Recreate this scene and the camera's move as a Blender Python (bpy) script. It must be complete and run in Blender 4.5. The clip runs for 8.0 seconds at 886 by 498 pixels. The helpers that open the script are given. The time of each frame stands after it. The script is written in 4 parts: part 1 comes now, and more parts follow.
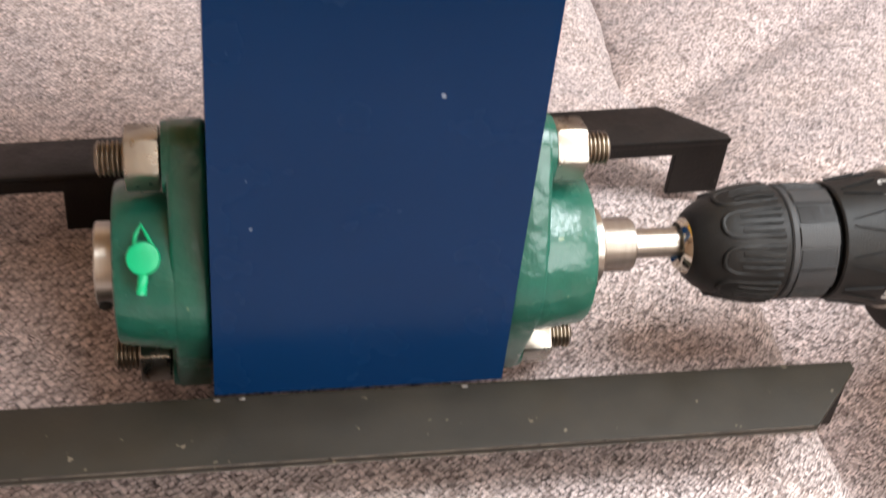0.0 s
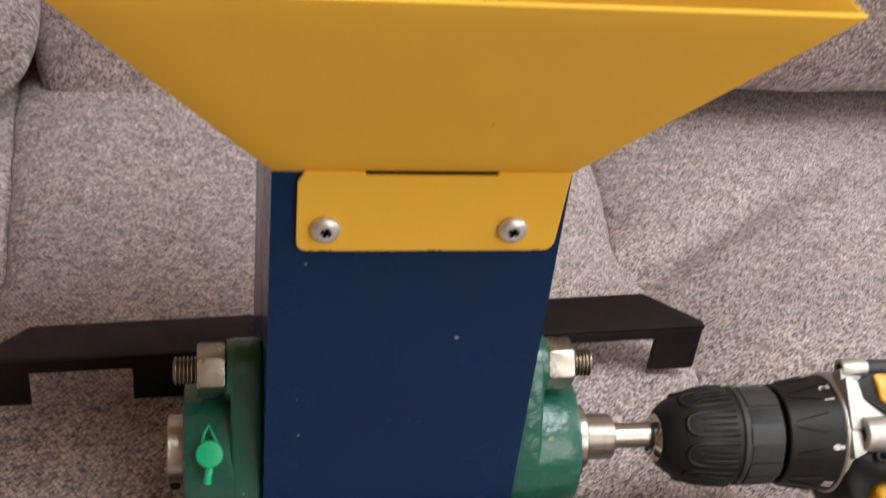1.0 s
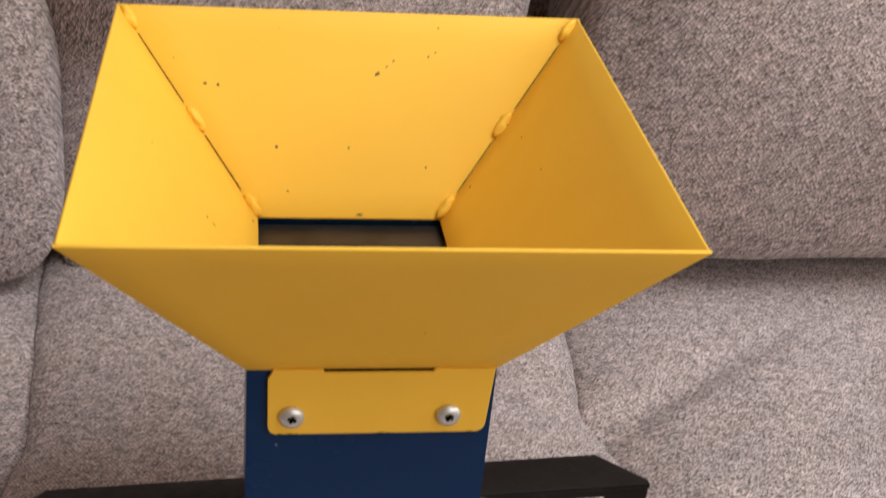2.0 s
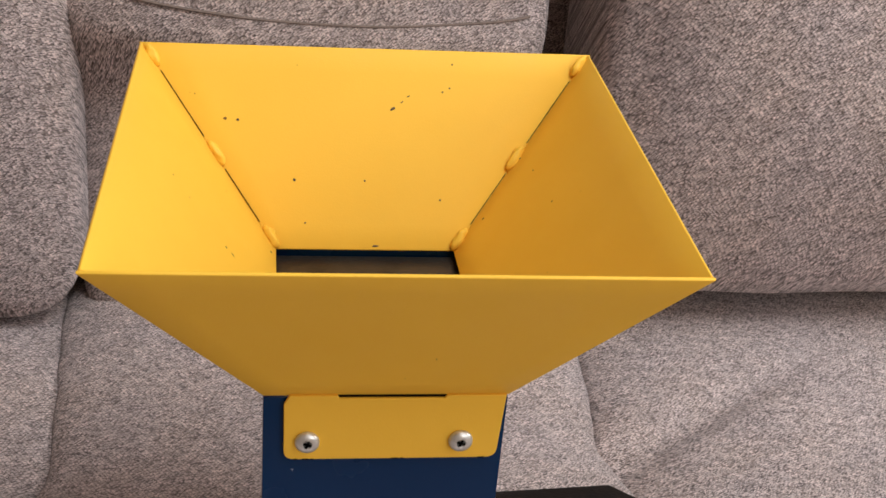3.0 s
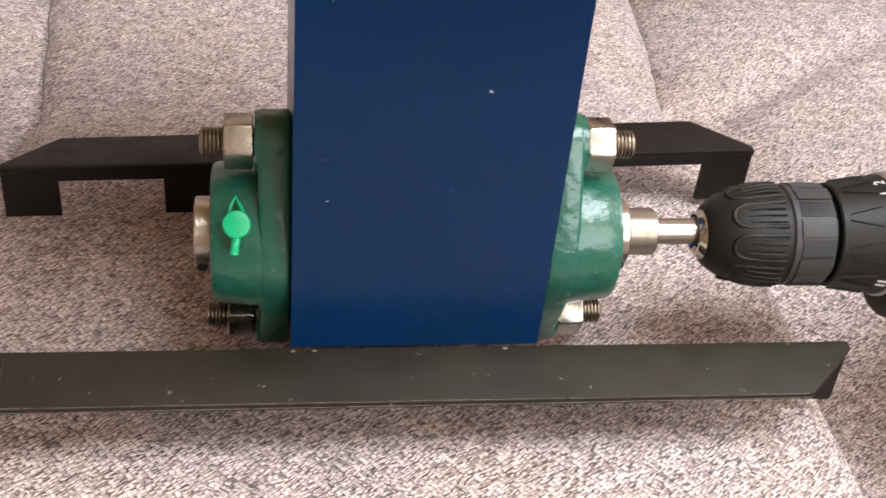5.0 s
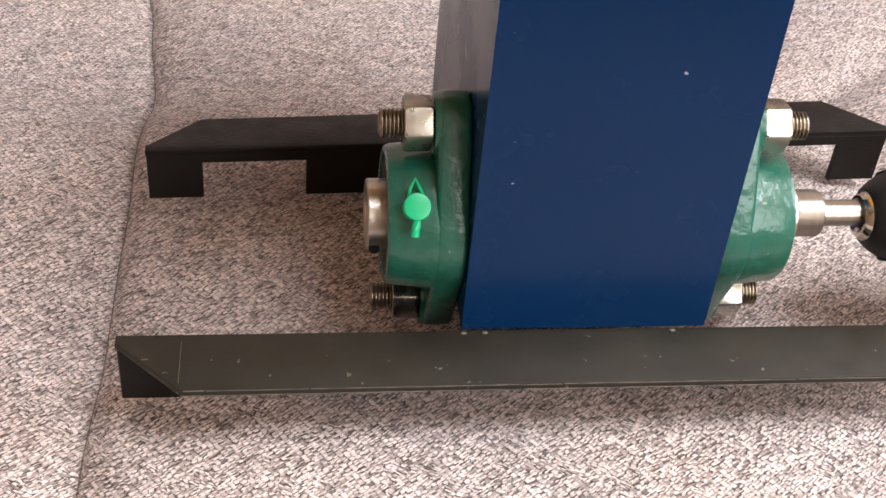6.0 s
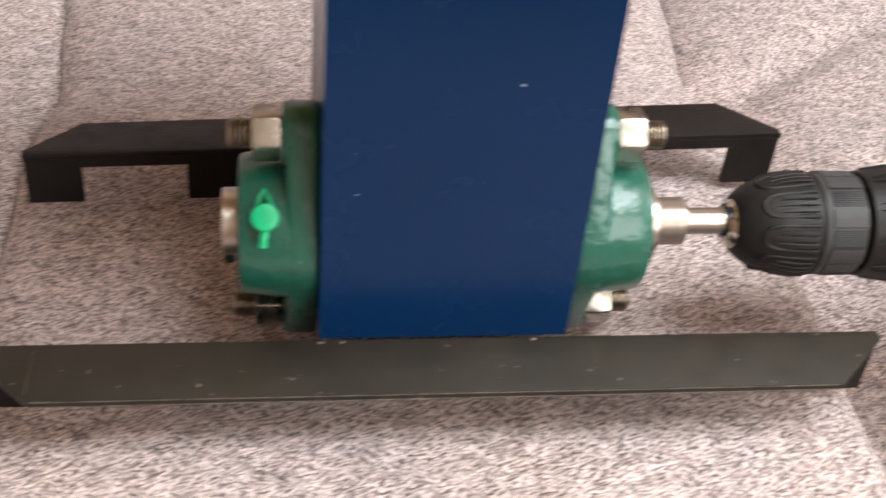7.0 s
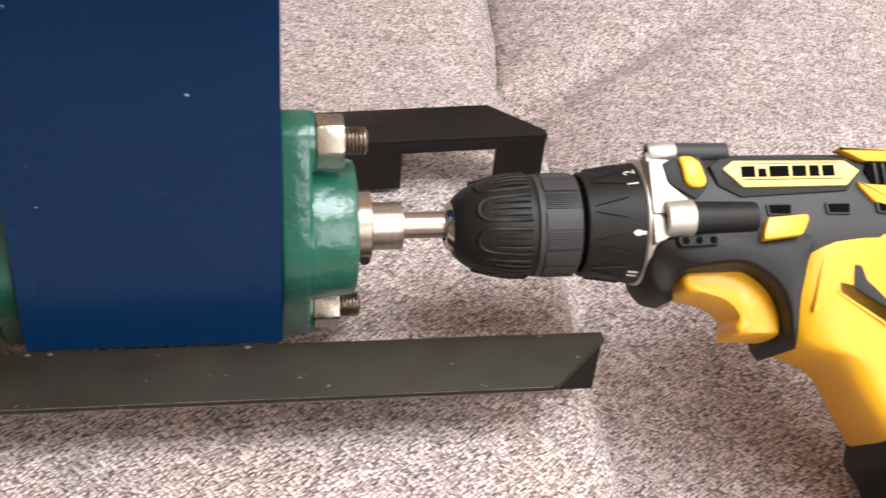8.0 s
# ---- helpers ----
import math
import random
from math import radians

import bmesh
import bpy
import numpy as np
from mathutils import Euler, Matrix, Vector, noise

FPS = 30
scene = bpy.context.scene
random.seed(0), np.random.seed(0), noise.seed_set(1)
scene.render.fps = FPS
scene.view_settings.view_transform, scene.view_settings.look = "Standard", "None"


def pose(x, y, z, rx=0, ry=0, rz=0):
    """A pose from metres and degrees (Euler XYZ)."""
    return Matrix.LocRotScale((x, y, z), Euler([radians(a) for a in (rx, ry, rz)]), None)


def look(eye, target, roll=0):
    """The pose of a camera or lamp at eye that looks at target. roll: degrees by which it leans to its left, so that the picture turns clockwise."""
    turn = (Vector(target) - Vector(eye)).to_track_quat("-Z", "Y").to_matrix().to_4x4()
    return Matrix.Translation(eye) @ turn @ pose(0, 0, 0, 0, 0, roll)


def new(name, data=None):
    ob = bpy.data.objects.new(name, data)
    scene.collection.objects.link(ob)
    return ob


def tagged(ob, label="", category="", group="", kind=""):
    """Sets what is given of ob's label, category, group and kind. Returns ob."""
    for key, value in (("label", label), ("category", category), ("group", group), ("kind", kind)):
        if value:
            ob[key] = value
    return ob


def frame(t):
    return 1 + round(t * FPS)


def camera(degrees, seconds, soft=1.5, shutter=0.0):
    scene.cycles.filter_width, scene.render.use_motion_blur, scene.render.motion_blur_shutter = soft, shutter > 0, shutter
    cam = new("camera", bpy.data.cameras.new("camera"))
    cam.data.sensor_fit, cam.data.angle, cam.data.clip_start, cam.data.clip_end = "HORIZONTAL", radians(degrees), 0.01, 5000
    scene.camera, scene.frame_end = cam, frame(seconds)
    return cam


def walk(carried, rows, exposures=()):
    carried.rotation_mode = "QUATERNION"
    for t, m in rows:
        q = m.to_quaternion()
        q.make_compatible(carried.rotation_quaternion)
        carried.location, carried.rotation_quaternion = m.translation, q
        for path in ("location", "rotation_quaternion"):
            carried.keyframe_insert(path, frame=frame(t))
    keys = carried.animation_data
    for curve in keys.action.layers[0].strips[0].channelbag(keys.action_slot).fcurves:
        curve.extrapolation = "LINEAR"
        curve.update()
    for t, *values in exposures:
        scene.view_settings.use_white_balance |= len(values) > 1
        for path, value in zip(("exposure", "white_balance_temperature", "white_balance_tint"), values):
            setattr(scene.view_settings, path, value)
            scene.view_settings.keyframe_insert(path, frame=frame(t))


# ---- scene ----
cam = camera(39.1, 8.0, 1.5, 0.4)
PATH = [
    (0, (-0.051, -0.301, 0.311), (0.322, 1.211, -0.944), 6.7),
    (0.5, (-0.067, -0.314, 0.368), (0.312, 1.205, -0.876), 8.0),
    (0.8, (-0.0705, -0.328, 0.39), (0.296, 1.229, -0.81), 7.6),
    (1, (-0.067, -0.34, 0.408), (0.288, 1.247, -0.756), 7.2),
    (1.5, (-0.063, -0.387, 0.45), (0.269, 1.272, -0.616), 6.3),
    (2, (-0.053, -0.404, 0.478), (0.269, 1.307, -0.508), 5.7),
    (2.2, (-0.052, -0.407, 0.487), (0.262, 1.319, -0.476), 5.5),
    (3.3, (-0.051, -0.419, 0.472), (0.233, 1.327, -0.462), 5.0),
    (3.5, (-0.054, -0.415, 0.441), (0.233, 1.326, -0.502), 5.1),
    (4, (-0.051, -0.402, 0.383), (0.243, 1.287, -0.648), 5.7),
    (4.2, (-0.051, -0.389, 0.363), (0.255, 1.26, -0.727), 6.0),
    (5.5, (-0.083, -0.368, 0.335), (0.178, 1.186, -0.898), 5.7),
    (6, (-0.122, -0.362, 0.333), (0.14, 1.182, -0.911), 5.7),
    (6.5, (-0.117, -0.359, 0.334), (0.139, 1.177, -0.921), 5.7),
    (6.8, (-0.102, -0.366, 0.333), (0.177, 1.187, -0.898), 5.9),
    (7, (-0.066, -0.36, 0.344), (0.197, 1.167, -0.92), 5.8),
    (7.2, (-0.036, -0.364, 0.346), (0.244, 1.167, -0.911), 5.8),
    (7.5, (0.007, -0.366, 0.351), (0.292, 1.157, -0.913), 5.8),
    (7.7, (0.023, -0.368, 0.352), (0.304, 1.156, -0.911), 5.65),
    (8, (0.039, -0.369, 0.355), (0.341, 1.149, -0.911), 5.7),
]
EXPOSURE = [(0.0, 0.22), (0.5, 0.16), (1.0, -0.65), (1.5, -0.72), (2.2, -0.82), (3.3, -0.85), (3.5, -0.85), (4.0, -0.4), (5.5, 0.12), (6.5, 0.13), (8.0, -0.02)]
walk(cam, [(t, look(eye, target, roll)) for t, eye, target, roll in PATH], EXPOSURE)

# ---- world, light ----
world = bpy.data.worlds.new("world")
scene.world = world
world.use_nodes = True
wn = world.node_tree.nodes
sky = wn.new("ShaderNodeTexSky")
sky.sky_type, sky.sun_disc = "NISHITA", False
sky.sun_elevation, sky.sun_rotation = radians(40), radians(150)
world.node_tree.links.new(sky.outputs["Color"], wn["Background"].inputs["Color"])
wn["Background"].inputs["Strength"].default_value = 0.1


def area_lamp(name, m, sx, sy, watts, colour):
    data = bpy.data.lights.new(name, "AREA")
    data.shape, data.size, data.size_y, data.energy, data.color = "RECTANGLE", sx, sy, watts, colour
    ob = new(name, data)
    ob.matrix_world = m
    return ob


# windows, all assumed out of view: a roof window above, to the front and right of the sofa, and one in each wall in
# front and to the right
RX0, RX1, RY0, RY1, RZ0, RZ1 = -2.0, 1.40, -1.45, 1.15, -0.46, 2.1
SOUTH = (0.35, 1.38, 0.25, 1.35)
ROOF = (0.20, 1.36, -1.10, 0.02)
EAST = (-0.45, 0.35, 0.35, 1.05)
# the south lamp is an added fill that lifts the hopper front and plate
area_lamp("fill_south", look(((SOUTH[0] + SOUTH[1]) / 2, RY0 - 0.05, (SOUTH[2] + SOUTH[3]) / 2), (0.1, 0.0, 0.2)), SOUTH[1] - SOUTH[0], SOUTH[3] - SOUTH[2], 19.0, (1.0, 0.97, 0.93))
area_lamp("daylight_roof", Matrix.Translation(((ROOF[0] + ROOF[1]) / 2, (ROOF[2] + ROOF[3]) / 2, RZ1 + 0.05)), ROOF[1] - ROOF[0], ROOF[3] - ROOF[2], 73.0, (0.91, 0.96, 1.0))
area_lamp("daylight_east", look((RX1 + 0.05, (EAST[0] + EAST[1]) / 2, (EAST[2] + EAST[3]) / 2), (0.1, (EAST[0] + EAST[1]) / 2, 0.1)), EAST[1] - EAST[0], EAST[3] - EAST[2], 14.0, (0.91, 0.96, 1.0))


# ---- materials ----
def material(name, base, rough=0.5, metal=0.0, vary=None, vscale=60.0, vamt=0.5, bump=0.0, bscale=300.0, coat=0.0,
             specks=None, sscale=200.0, slevel=0.7, rough_var=0.0, stretch=(1, 1, 1)):
    """A surface with broad colour variation, fine relief, specks and uneven gloss."""
    m = bpy.data.materials.new(name)
    m.use_nodes = True
    nt = m.node_tree
    N, L = nt.nodes, nt.links
    b = N["Principled BSDF"]
    b.inputs["Roughness"].default_value, b.inputs["Metallic"].default_value = rough, metal
    b.inputs["Coat Weight"].default_value = coat
    b.inputs["Coat Roughness"].default_value = 0.08
    tc = N.new("ShaderNodeTexCoord")
    mp = N.new("ShaderNodeMapping")
    mp.inputs["Scale"].default_value = stretch
    L.new(tc.outputs["Object"], mp.inputs["Vector"])

    def ntex(scale, detail=3.0):
        n = N.new("ShaderNodeTexNoise")
        n.inputs["Scale"].default_value, n.inputs["Detail"].default_value = scale, detail
        L.new(mp.outputs["Vector"], n.inputs["Vector"])
        return n.outputs["Fac"]

    def ramp(src, lo, hi, a=0.0, z=1.0):
        n = N.new("ShaderNodeMapRange")
        n.inputs["From Min"].default_value, n.inputs["From Max"].default_value = lo, hi
        n.inputs["To Min"].default_value, n.inputs["To Max"].default_value = a, z
        L.new(src, n.inputs["Value"])
        return n.outputs["Result"]

    def mix(fac, a, c):
        n = N.new("ShaderNodeMix")
        n.data_type = "RGBA"
        L.new(fac, n.inputs["Factor"])
        for sock, v in ((n.inputs["A"], a), (n.inputs["B"], c)):
            if isinstance(v, tuple):
                sock.default_value = (*v, 1)
            else:
                L.new(v, sock)
        return n.outputs["Result"]

    col = tuple(base)
    col = mix(ramp(ntex(vscale), 0.35, 0.7, 0.0, vamt), col, tuple(vary or [c * 0.8 for c in base]))
    if specks:
        col = mix(ramp(ntex(sscale, 2.0), slevel, slevel + 0.03), col, tuple(specks))
    L.new(col, b.inputs["Base Color"])
    if rough_var:
        L.new(ramp(ntex(vscale * 1.7), 0.3, 0.7, rough - rough_var, rough + rough_var), b.inputs["Roughness"])
    if bump:
        bn = N.new("ShaderNodeBump")
        bn.inputs["Strength"].default_value, bn.inputs["Distance"].default_value = bump, 0.001
        L.new(ntex(bscale), bn.inputs["Height"])
        L.new(bn.outputs["Normal"], b.inputs["Normal"])
    return m


def fabric(name):
    """Melange upholstery: short slanted threads, light over brown, with broad brushed patches."""
    m = bpy.data.materials.new(name)
    m.use_nodes = True
    nt = m.node_tree
    N, L = nt.nodes, nt.links
    b = N["Principled BSDF"]
    b.inputs["Roughness"].default_value = 0.92
    b.inputs["Specular IOR Level"].default_value = 0.15
    b.inputs["Sheen Weight"].default_value = 0.25
    b.inputs["Sheen Roughness"].default_value = 0.5
    tc = N.new("ShaderNodeTexCoord")

    def noise_at(scale, rot=0.0, stretch=(1, 1, 1), detail=2.0, rough=0.6):
        turn = N.new("ShaderNodeMapping")
        turn.inputs["Rotation"].default_value = (0, 0, radians(rot))
        L.new(tc.outputs["Object"], turn.inputs["Vector"])
        mp = N.new("ShaderNodeMapping")
        mp.inputs["Scale"].default_value = stretch
        L.new(turn.outputs["Vector"], mp.inputs["Vector"])
        n = N.new("ShaderNodeTexNoise")
        n.inputs["Scale"].default_value, n.inputs["Detail"].default_value, n.inputs["Roughness"].default_value = scale, detail, rough
        L.new(mp.outputs["Vector"], n.inputs["Vector"])
        return n.outputs["Fac"]

    def ramp(src, lo, hi, a=0.0, z=1.0):
        n = N.new("ShaderNodeMapRange")
        n.interpolation_type = "SMOOTHSTEP"
        n.inputs["From Min"].default_value, n.inputs["From Max"].default_value = lo, hi
        n.inputs["To Min"].default_value, n.inputs["To Max"].default_value = a, z
        L.new(src, n.inputs["Value"])
        return n.outputs["Result"]

    def mix(fac, a, c):
        n = N.new("ShaderNodeMix")
        n.data_type = "RGBA"
        L.new(fac, n.inputs["Factor"])
        for sock, v in ((n.inputs["A"], a), (n.inputs["B"], c)):
            if isinstance(v, tuple):
                sock.default_value = (*v, 1)
            else:
                L.new(v, sock)
        return n.outputs["Result"]

    sep = N.new("ShaderNodeSeparateXYZ")
    L.new(tc.outputs["Object"], sep.inputs["Vector"])
    rise = N.new("ShaderNodeMath")
    L.new(sep.outputs["Y"], rise.inputs[0])
    L.new(sep.outputs["Z"], rise.inputs[1])
    flat = N.new("ShaderNodeCombineXYZ")
    L.new(sep.outputs["X"], flat.inputs["X"])
    L.new(rise.outputs["Value"], flat.inputs["Y"])

    def strands(rot, light_col, mid_col, gap_col):
        """Short uneven strands side by side: each cell has its own tone, dark between."""
        nz = N.new("ShaderNodeTexNoise")
        nz.inputs["Scale"].default_value, nz.inputs["Detail"].default_value = 240.0, 2.0
        L.new(tc.outputs["Object"], nz.inputs["Vector"])
        wob = N.new("ShaderNodeVectorMath")
        wob.operation = "MULTIPLY_ADD"
        L.new(nz.outputs["Color"], wob.inputs[0])
        wob.inputs[1].default_value = (0.0014, 0.0014, 0.0)
        L.new(flat.outputs["Vector"], wob.inputs[2])
        turn = N.new("ShaderNodeMapping")
        turn.inputs["Rotation"].default_value = (0, 0, radians(rot))
        L.new(wob.outputs["Vector"], turn.inputs["Vector"])
        fine = N.new("ShaderNodeMapping")
        fine.inputs["Scale"].default_value = (1 / 0.0023, 1 / 0.00070, 1.0)
        L.new(turn.outputs["Vector"], fine.inputs["Vector"])
        vo = N.new("ShaderNodeTexVoronoi")
        vo.voronoi_dimensions, vo.feature = "2D", "F1"
        vo.inputs["Scale"].default_value, vo.inputs["Randomness"].default_value = 1.0, 0.6
        L.new(fine.outputs["Vector"], vo.inputs["Vector"])
        tone = N.new("ShaderNodeSeparateColor")
        L.new(vo.outputs["Color"], tone.inputs["Color"])
        strand = mix(ramp(tone.outputs["Red"], 0.05, 0.85), mid_col, light_col)
        strand = mix(ramp(tone.outputs["Green"], 0.84, 0.90, 0.0, 0.75), strand, gap_col)
        dark = ramp(vo.outputs["Distance"], 0.42, 0.72, 0.0, 0.92)
        return mix(dark, strand, gap_col), dark

    def blend(fac, a, c):
        n = N.new("ShaderNodeMix")
        L.new(fac, n.inputs["Factor"])
        L.new(a, n.inputs["A"])
        L.new(c, n.inputs["B"])
        return n.outputs["Result"]

    which = ramp(noise_at(75.0, 10.0, (1, 1, 1), 1.0), 0.61, 0.625)
    patch = noise_at(9.0, 0, (1, 1, 1), 3.0)
    light = mix(ramp(patch, 0.36, 0.66), (0.83, 0.68, 0.635), (0.79, 0.66, 0.64))
    mid = mix(ramp(patch, 0.36, 0.66), (0.37, 0.28, 0.25), (0.35, 0.275, 0.26))
    gap = mix(ramp(patch, 0.36, 0.66), (0.055, 0.032, 0.025), (0.050, 0.032, 0.028))
    c1, f1 = strands(-36.0, light, mid, gap)
    c2, f2 = strands(33.0, light, mid, gap)
    col, dist = mix(which, c1, c2), blend(which, f1, f2)
    fleck = noise_at(900.0, 0, (1, 1, 1), 1.0)
    col = mix(ramp(fleck, 0.60, 0.68, 0.0, 0.3), col, (0.12, 0.075, 0.06))
    inv = N.new("ShaderNodeMath")
    inv.operation = "SUBTRACT"
    inv.inputs[0].default_value = 1.0
    L.new(dist, inv.inputs[1])
    threads = inv.outputs["Value"]
    blot = noise_at(110.0, 25.0, (0.7, 1.3, 1.0), 3.0)
    hsv = N.new("ShaderNodeHueSaturation")
    L.new(ramp(blot, 0.30, 0.70, 0.82, 1.16), hsv.inputs["Value"])
    L.new(col, hsv.inputs["Color"])
    L.new(hsv.outputs["Color"], b.inputs["Base Color"])
    bn = N.new("ShaderNodeBump")
    bn.inputs["Strength"].default_value, bn.inputs["Distance"].default_value = 0.9, 0.0012
    L.new(threads, bn.inputs["Height"])
    L.new(bn.outputs["Normal"], b.inputs["Normal"])
    return m


M_FABRIC = fabric("melange_upholstery")
M_BLUE = material("blue_gloss_paint", (0.0009, 0.0235, 0.086), 0.25, 0, (0.0009, 0.021, 0.077), 18, 0.6, 0.04, 900, 0.0,
                  (0.35, 0.40, 0.48), 210, 0.775, 0.05)
M_BLUE.node_tree.nodes["Principled BSDF"].inputs["Specular IOR Level"].default_value = 0.22
M_YELLOW = material("yellow_powder_coat", (0.89, 0.52, 0.055), 0.50, 0, (0.86, 0.49, 0.048), 22, 0.5, 0.10, 1400, 0.0,
                    (0.16, 0.085, 0.02), 150, 0.775, 0.05)
M_YELLOW.node_tree.nodes["Principled BSDF"].inputs["Specular IOR Level"].default_value = 0.2
M_GREEN = material("green_enamel_on_casting", (0.008, 0.105, 0.072), 0.22, 0, (0.013, 0.095, 0.060), 45, 0.7, 0.9, 150, 0.45,
                   (0.18, 0.26, 0.15), 150, 0.74, 0.08)
M_GREEN.node_tree.nodes["Principled BSDF"].inputs["Coat Roughness"].default_value = 0.33
M_BLACK_OLD = material("dusty_black_steel", (0.019, 0.016, 0.0115), 0.52, 0, (0.032, 0.026, 0.018), 35, 0.7, 0.10, 700, 0,
                       (0.13, 0.105, 0.075), 210, 0.715, 0.1)
M_BLACK = material("black_painted_steel", (0.006, 0.0048, 0.0042), 0.42, 0, (0.012, 0.0092, 0.008), 40, 0.6, 0.25, 700, 0,
                   (0.07, 0.065, 0.06), 260, 0.76, 0.08)
M_EDGE = material("bare_worn_edge", (0.15, 0.125, 0.10), 0.5, 0.3, (0.06, 0.05, 0.045), 120, 1.0, 0.3, 600)
M_SCRATCH = material("scuffed_paint", (0.085, 0.07, 0.05), 0.5, 0, (0.04, 0.033, 0.024), 300, 1.0)
M_ZINC = material("zinc_plated_steel", (0.44, 0.41, 0.36), 0.29, 1, (0.34, 0.31, 0.26), 70, 0.6, 0.08, 500, rough_var=0.08)
M_THREAD = material("oily_thread_steel", (0.33, 0.28, 0.22), 0.36, 1, (0.16, 0.12, 0.09), 160, 0.8, 0.2, 900)
M_TURNED = material("turned_bright_steel", (0.52, 0.48, 0.43), 0.30, 1, (0.40, 0.355, 0.30), 30, 0.6, 0.12, 240, stretch=(14, 1, 1))
M_SCREW = material("bright_zinc_screw", (0.74, 0.74, 0.72), 0.38, 0.75, (0.55, 0.55, 0.53), 300, 0.6)
M_CHROME = material("bright_chrome", (0.62, 0.58, 0.50), 0.12, 1, (0.5, 0.45, 0.36), 60, 0.5)
M_SEAL = material("black_bearing_seal", (0.012, 0.012, 0.011), 0.5, 0, (0.03, 0.028, 0.025), 90, 0.6, 0.2, 600)
M_CAP = material("bright_green_plastic", (0.0, 0.46, 0.19), 0.35, 0, (0.0, 0.40, 0.16), 120, 0.4)
M_ROLLER = material("dark_roller_steel", (0.10, 0.085, 0.07), 0.45, 0.8, (0.05, 0.04, 0.035), 60, 0.7, 0.4, 400, stretch=(1, 1, 1))
M_PLASTIC = material("charcoal_tool_plastic", (0.010, 0.0093, 0.0086), 0.45, 0, (0.015, 0.0138, 0.0126), 50, 0.5, 0.22, 1600)
M_GREY_PL = material("grey_tool_plastic", (0.046, 0.046, 0.047), 0.45, 0, (0.038, 0.038, 0.039), 50, 0.5, 0.22, 1600)
M_RUBBER = material("soft_black_rubber", (0.014, 0.014, 0.014), 0.55, 0, (0.02, 0.02, 0.02), 60, 0.5, 0.3, 1500)
M_TOOL_Y = material("yellow_tool_plastic", (0.82, 0.42, 0.016), 0.34, 0, (0.77, 0.39, 0.015), 30, 0.5, 0.08, 1500)
M_PLATE_Y = material("pale_yellow_plate", (0.85, 0.62, 0.20), 0.4, 0, (0.8, 0.58, 0.18), 60, 0.4)
M_ALU = material("cast_aluminium", (0.58, 0.56, 0.52), 0.50, 0.85, (0.46, 0.43, 0.39), 80, 0.6, 0.2, 700)
M_WHITE = material("white_print", (0.75, 0.75, 0.73), 0.5)
M_DARK = material("deep_black", (0.003, 0.003, 0.003), 0.9)
M_CHIP = material("chipped_coat", (0.07, 0.045, 0.02), 0.6, 0, (0.03, 0.02, 0.01), 400, 0.8)
M_TUFT = material("brown_seam_thread", (0.24, 0.18, 0.15), 0.9, 0, (0.16, 0.12, 0.10), 200, 0.7, 0.5, 900)
M_WALL = material("plain_wall_paint", (0.50, 0.38, 0.29), 0.85, 0, (0.46, 0.35, 0.27), 2.0, 0.5, 0.1, 300)
M_CEIL = material("ceiling_paint", (0.70, 0.62, 0.54), 0.9, 0, (0.66, 0.58, 0.51), 2.0, 0.5)
M_FLOOR = material("wooden_floor", (0.24, 0.15, 0.09), 0.5, 0, (0.16, 0.10, 0.06), 6, 0.8, 0.2, 80, stretch=(1, 8, 1))
M_WINFRAME = material("white_window_frame", (0.75, 0.75, 0.73), 0.4)

for m_ in (M_PLASTIC, M_GREY_PL, M_RUBBER, M_BLACK, M_BLACK_OLD, M_SEAL):
    m_.node_tree.nodes["Principled BSDF"].inputs["Specular IOR Level"].default_value = 0.3
M_DARK.node_tree.nodes["Principled BSDF"].inputs["Specular IOR Level"].default_value = 0.08


# ---- mesh helpers ----
def link(name, bm, mat, smooth=True, sharp=35):
    me = bpy.data.meshes.new(name)
    bmesh.ops.recalc_face_normals(bm, faces=bm.faces)
    bm.to_mesh(me)
    bm.free()
    if smooth:
        me.shade_smooth()
        me.set_sharp_from_angle(angle=radians(sharp))
    me.materials.append(mat)
    return new(name, me)


def part(name, bm, mat, parent, label="", smooth=True, sharp=35):
    """Links a bmesh as one part under a thing or under a part; its mesh is given in the thing's own frame."""
    ob = link(name, bm, mat, smooth, sharp)
    ob.parent = parent
    return tagged(ob, label)


def thing(name, m, label, category, group="", kind=""):
    ob = new(name)
    ob.empty_display_size = 0.05
    ob.matrix_world = m
    return tagged(ob, label, category, group, kind)


def box(x0, x1, y0, y1, z0, z1, bevel=0.0, seg=2, bm=None):
    bm = bm or bmesh.new()
    b2 = bmesh.new()
    bmesh.ops.create_cube(b2, size=1.0)
    for v in b2.verts:
        v.co = Vector(((x0 + x1) / 2 + v.co.x * (x1 - x0), (y0 + y1) / 2 + v.co.y * (y1 - y0), (z0 + z1) / 2 + v.co.z * (z1 - z0)))
    if bevel:
        bmesh.ops.bevel(b2, geom=list(b2.edges), offset=bevel, segments=seg, affect="EDGES", profile=0.5)
    return join(bm, b2)


def join(bm, b2, m=None):
    if m is not None:
        bmesh.ops.transform(b2, matrix=m, verts=b2.verts)
    tmp = bpy.data.meshes.new("tmp")
    b2.to_mesh(tmp)
    b2.free()
    bm.from_mesh(tmp)
    bpy.data.meshes.remove(tmp)
    return bm


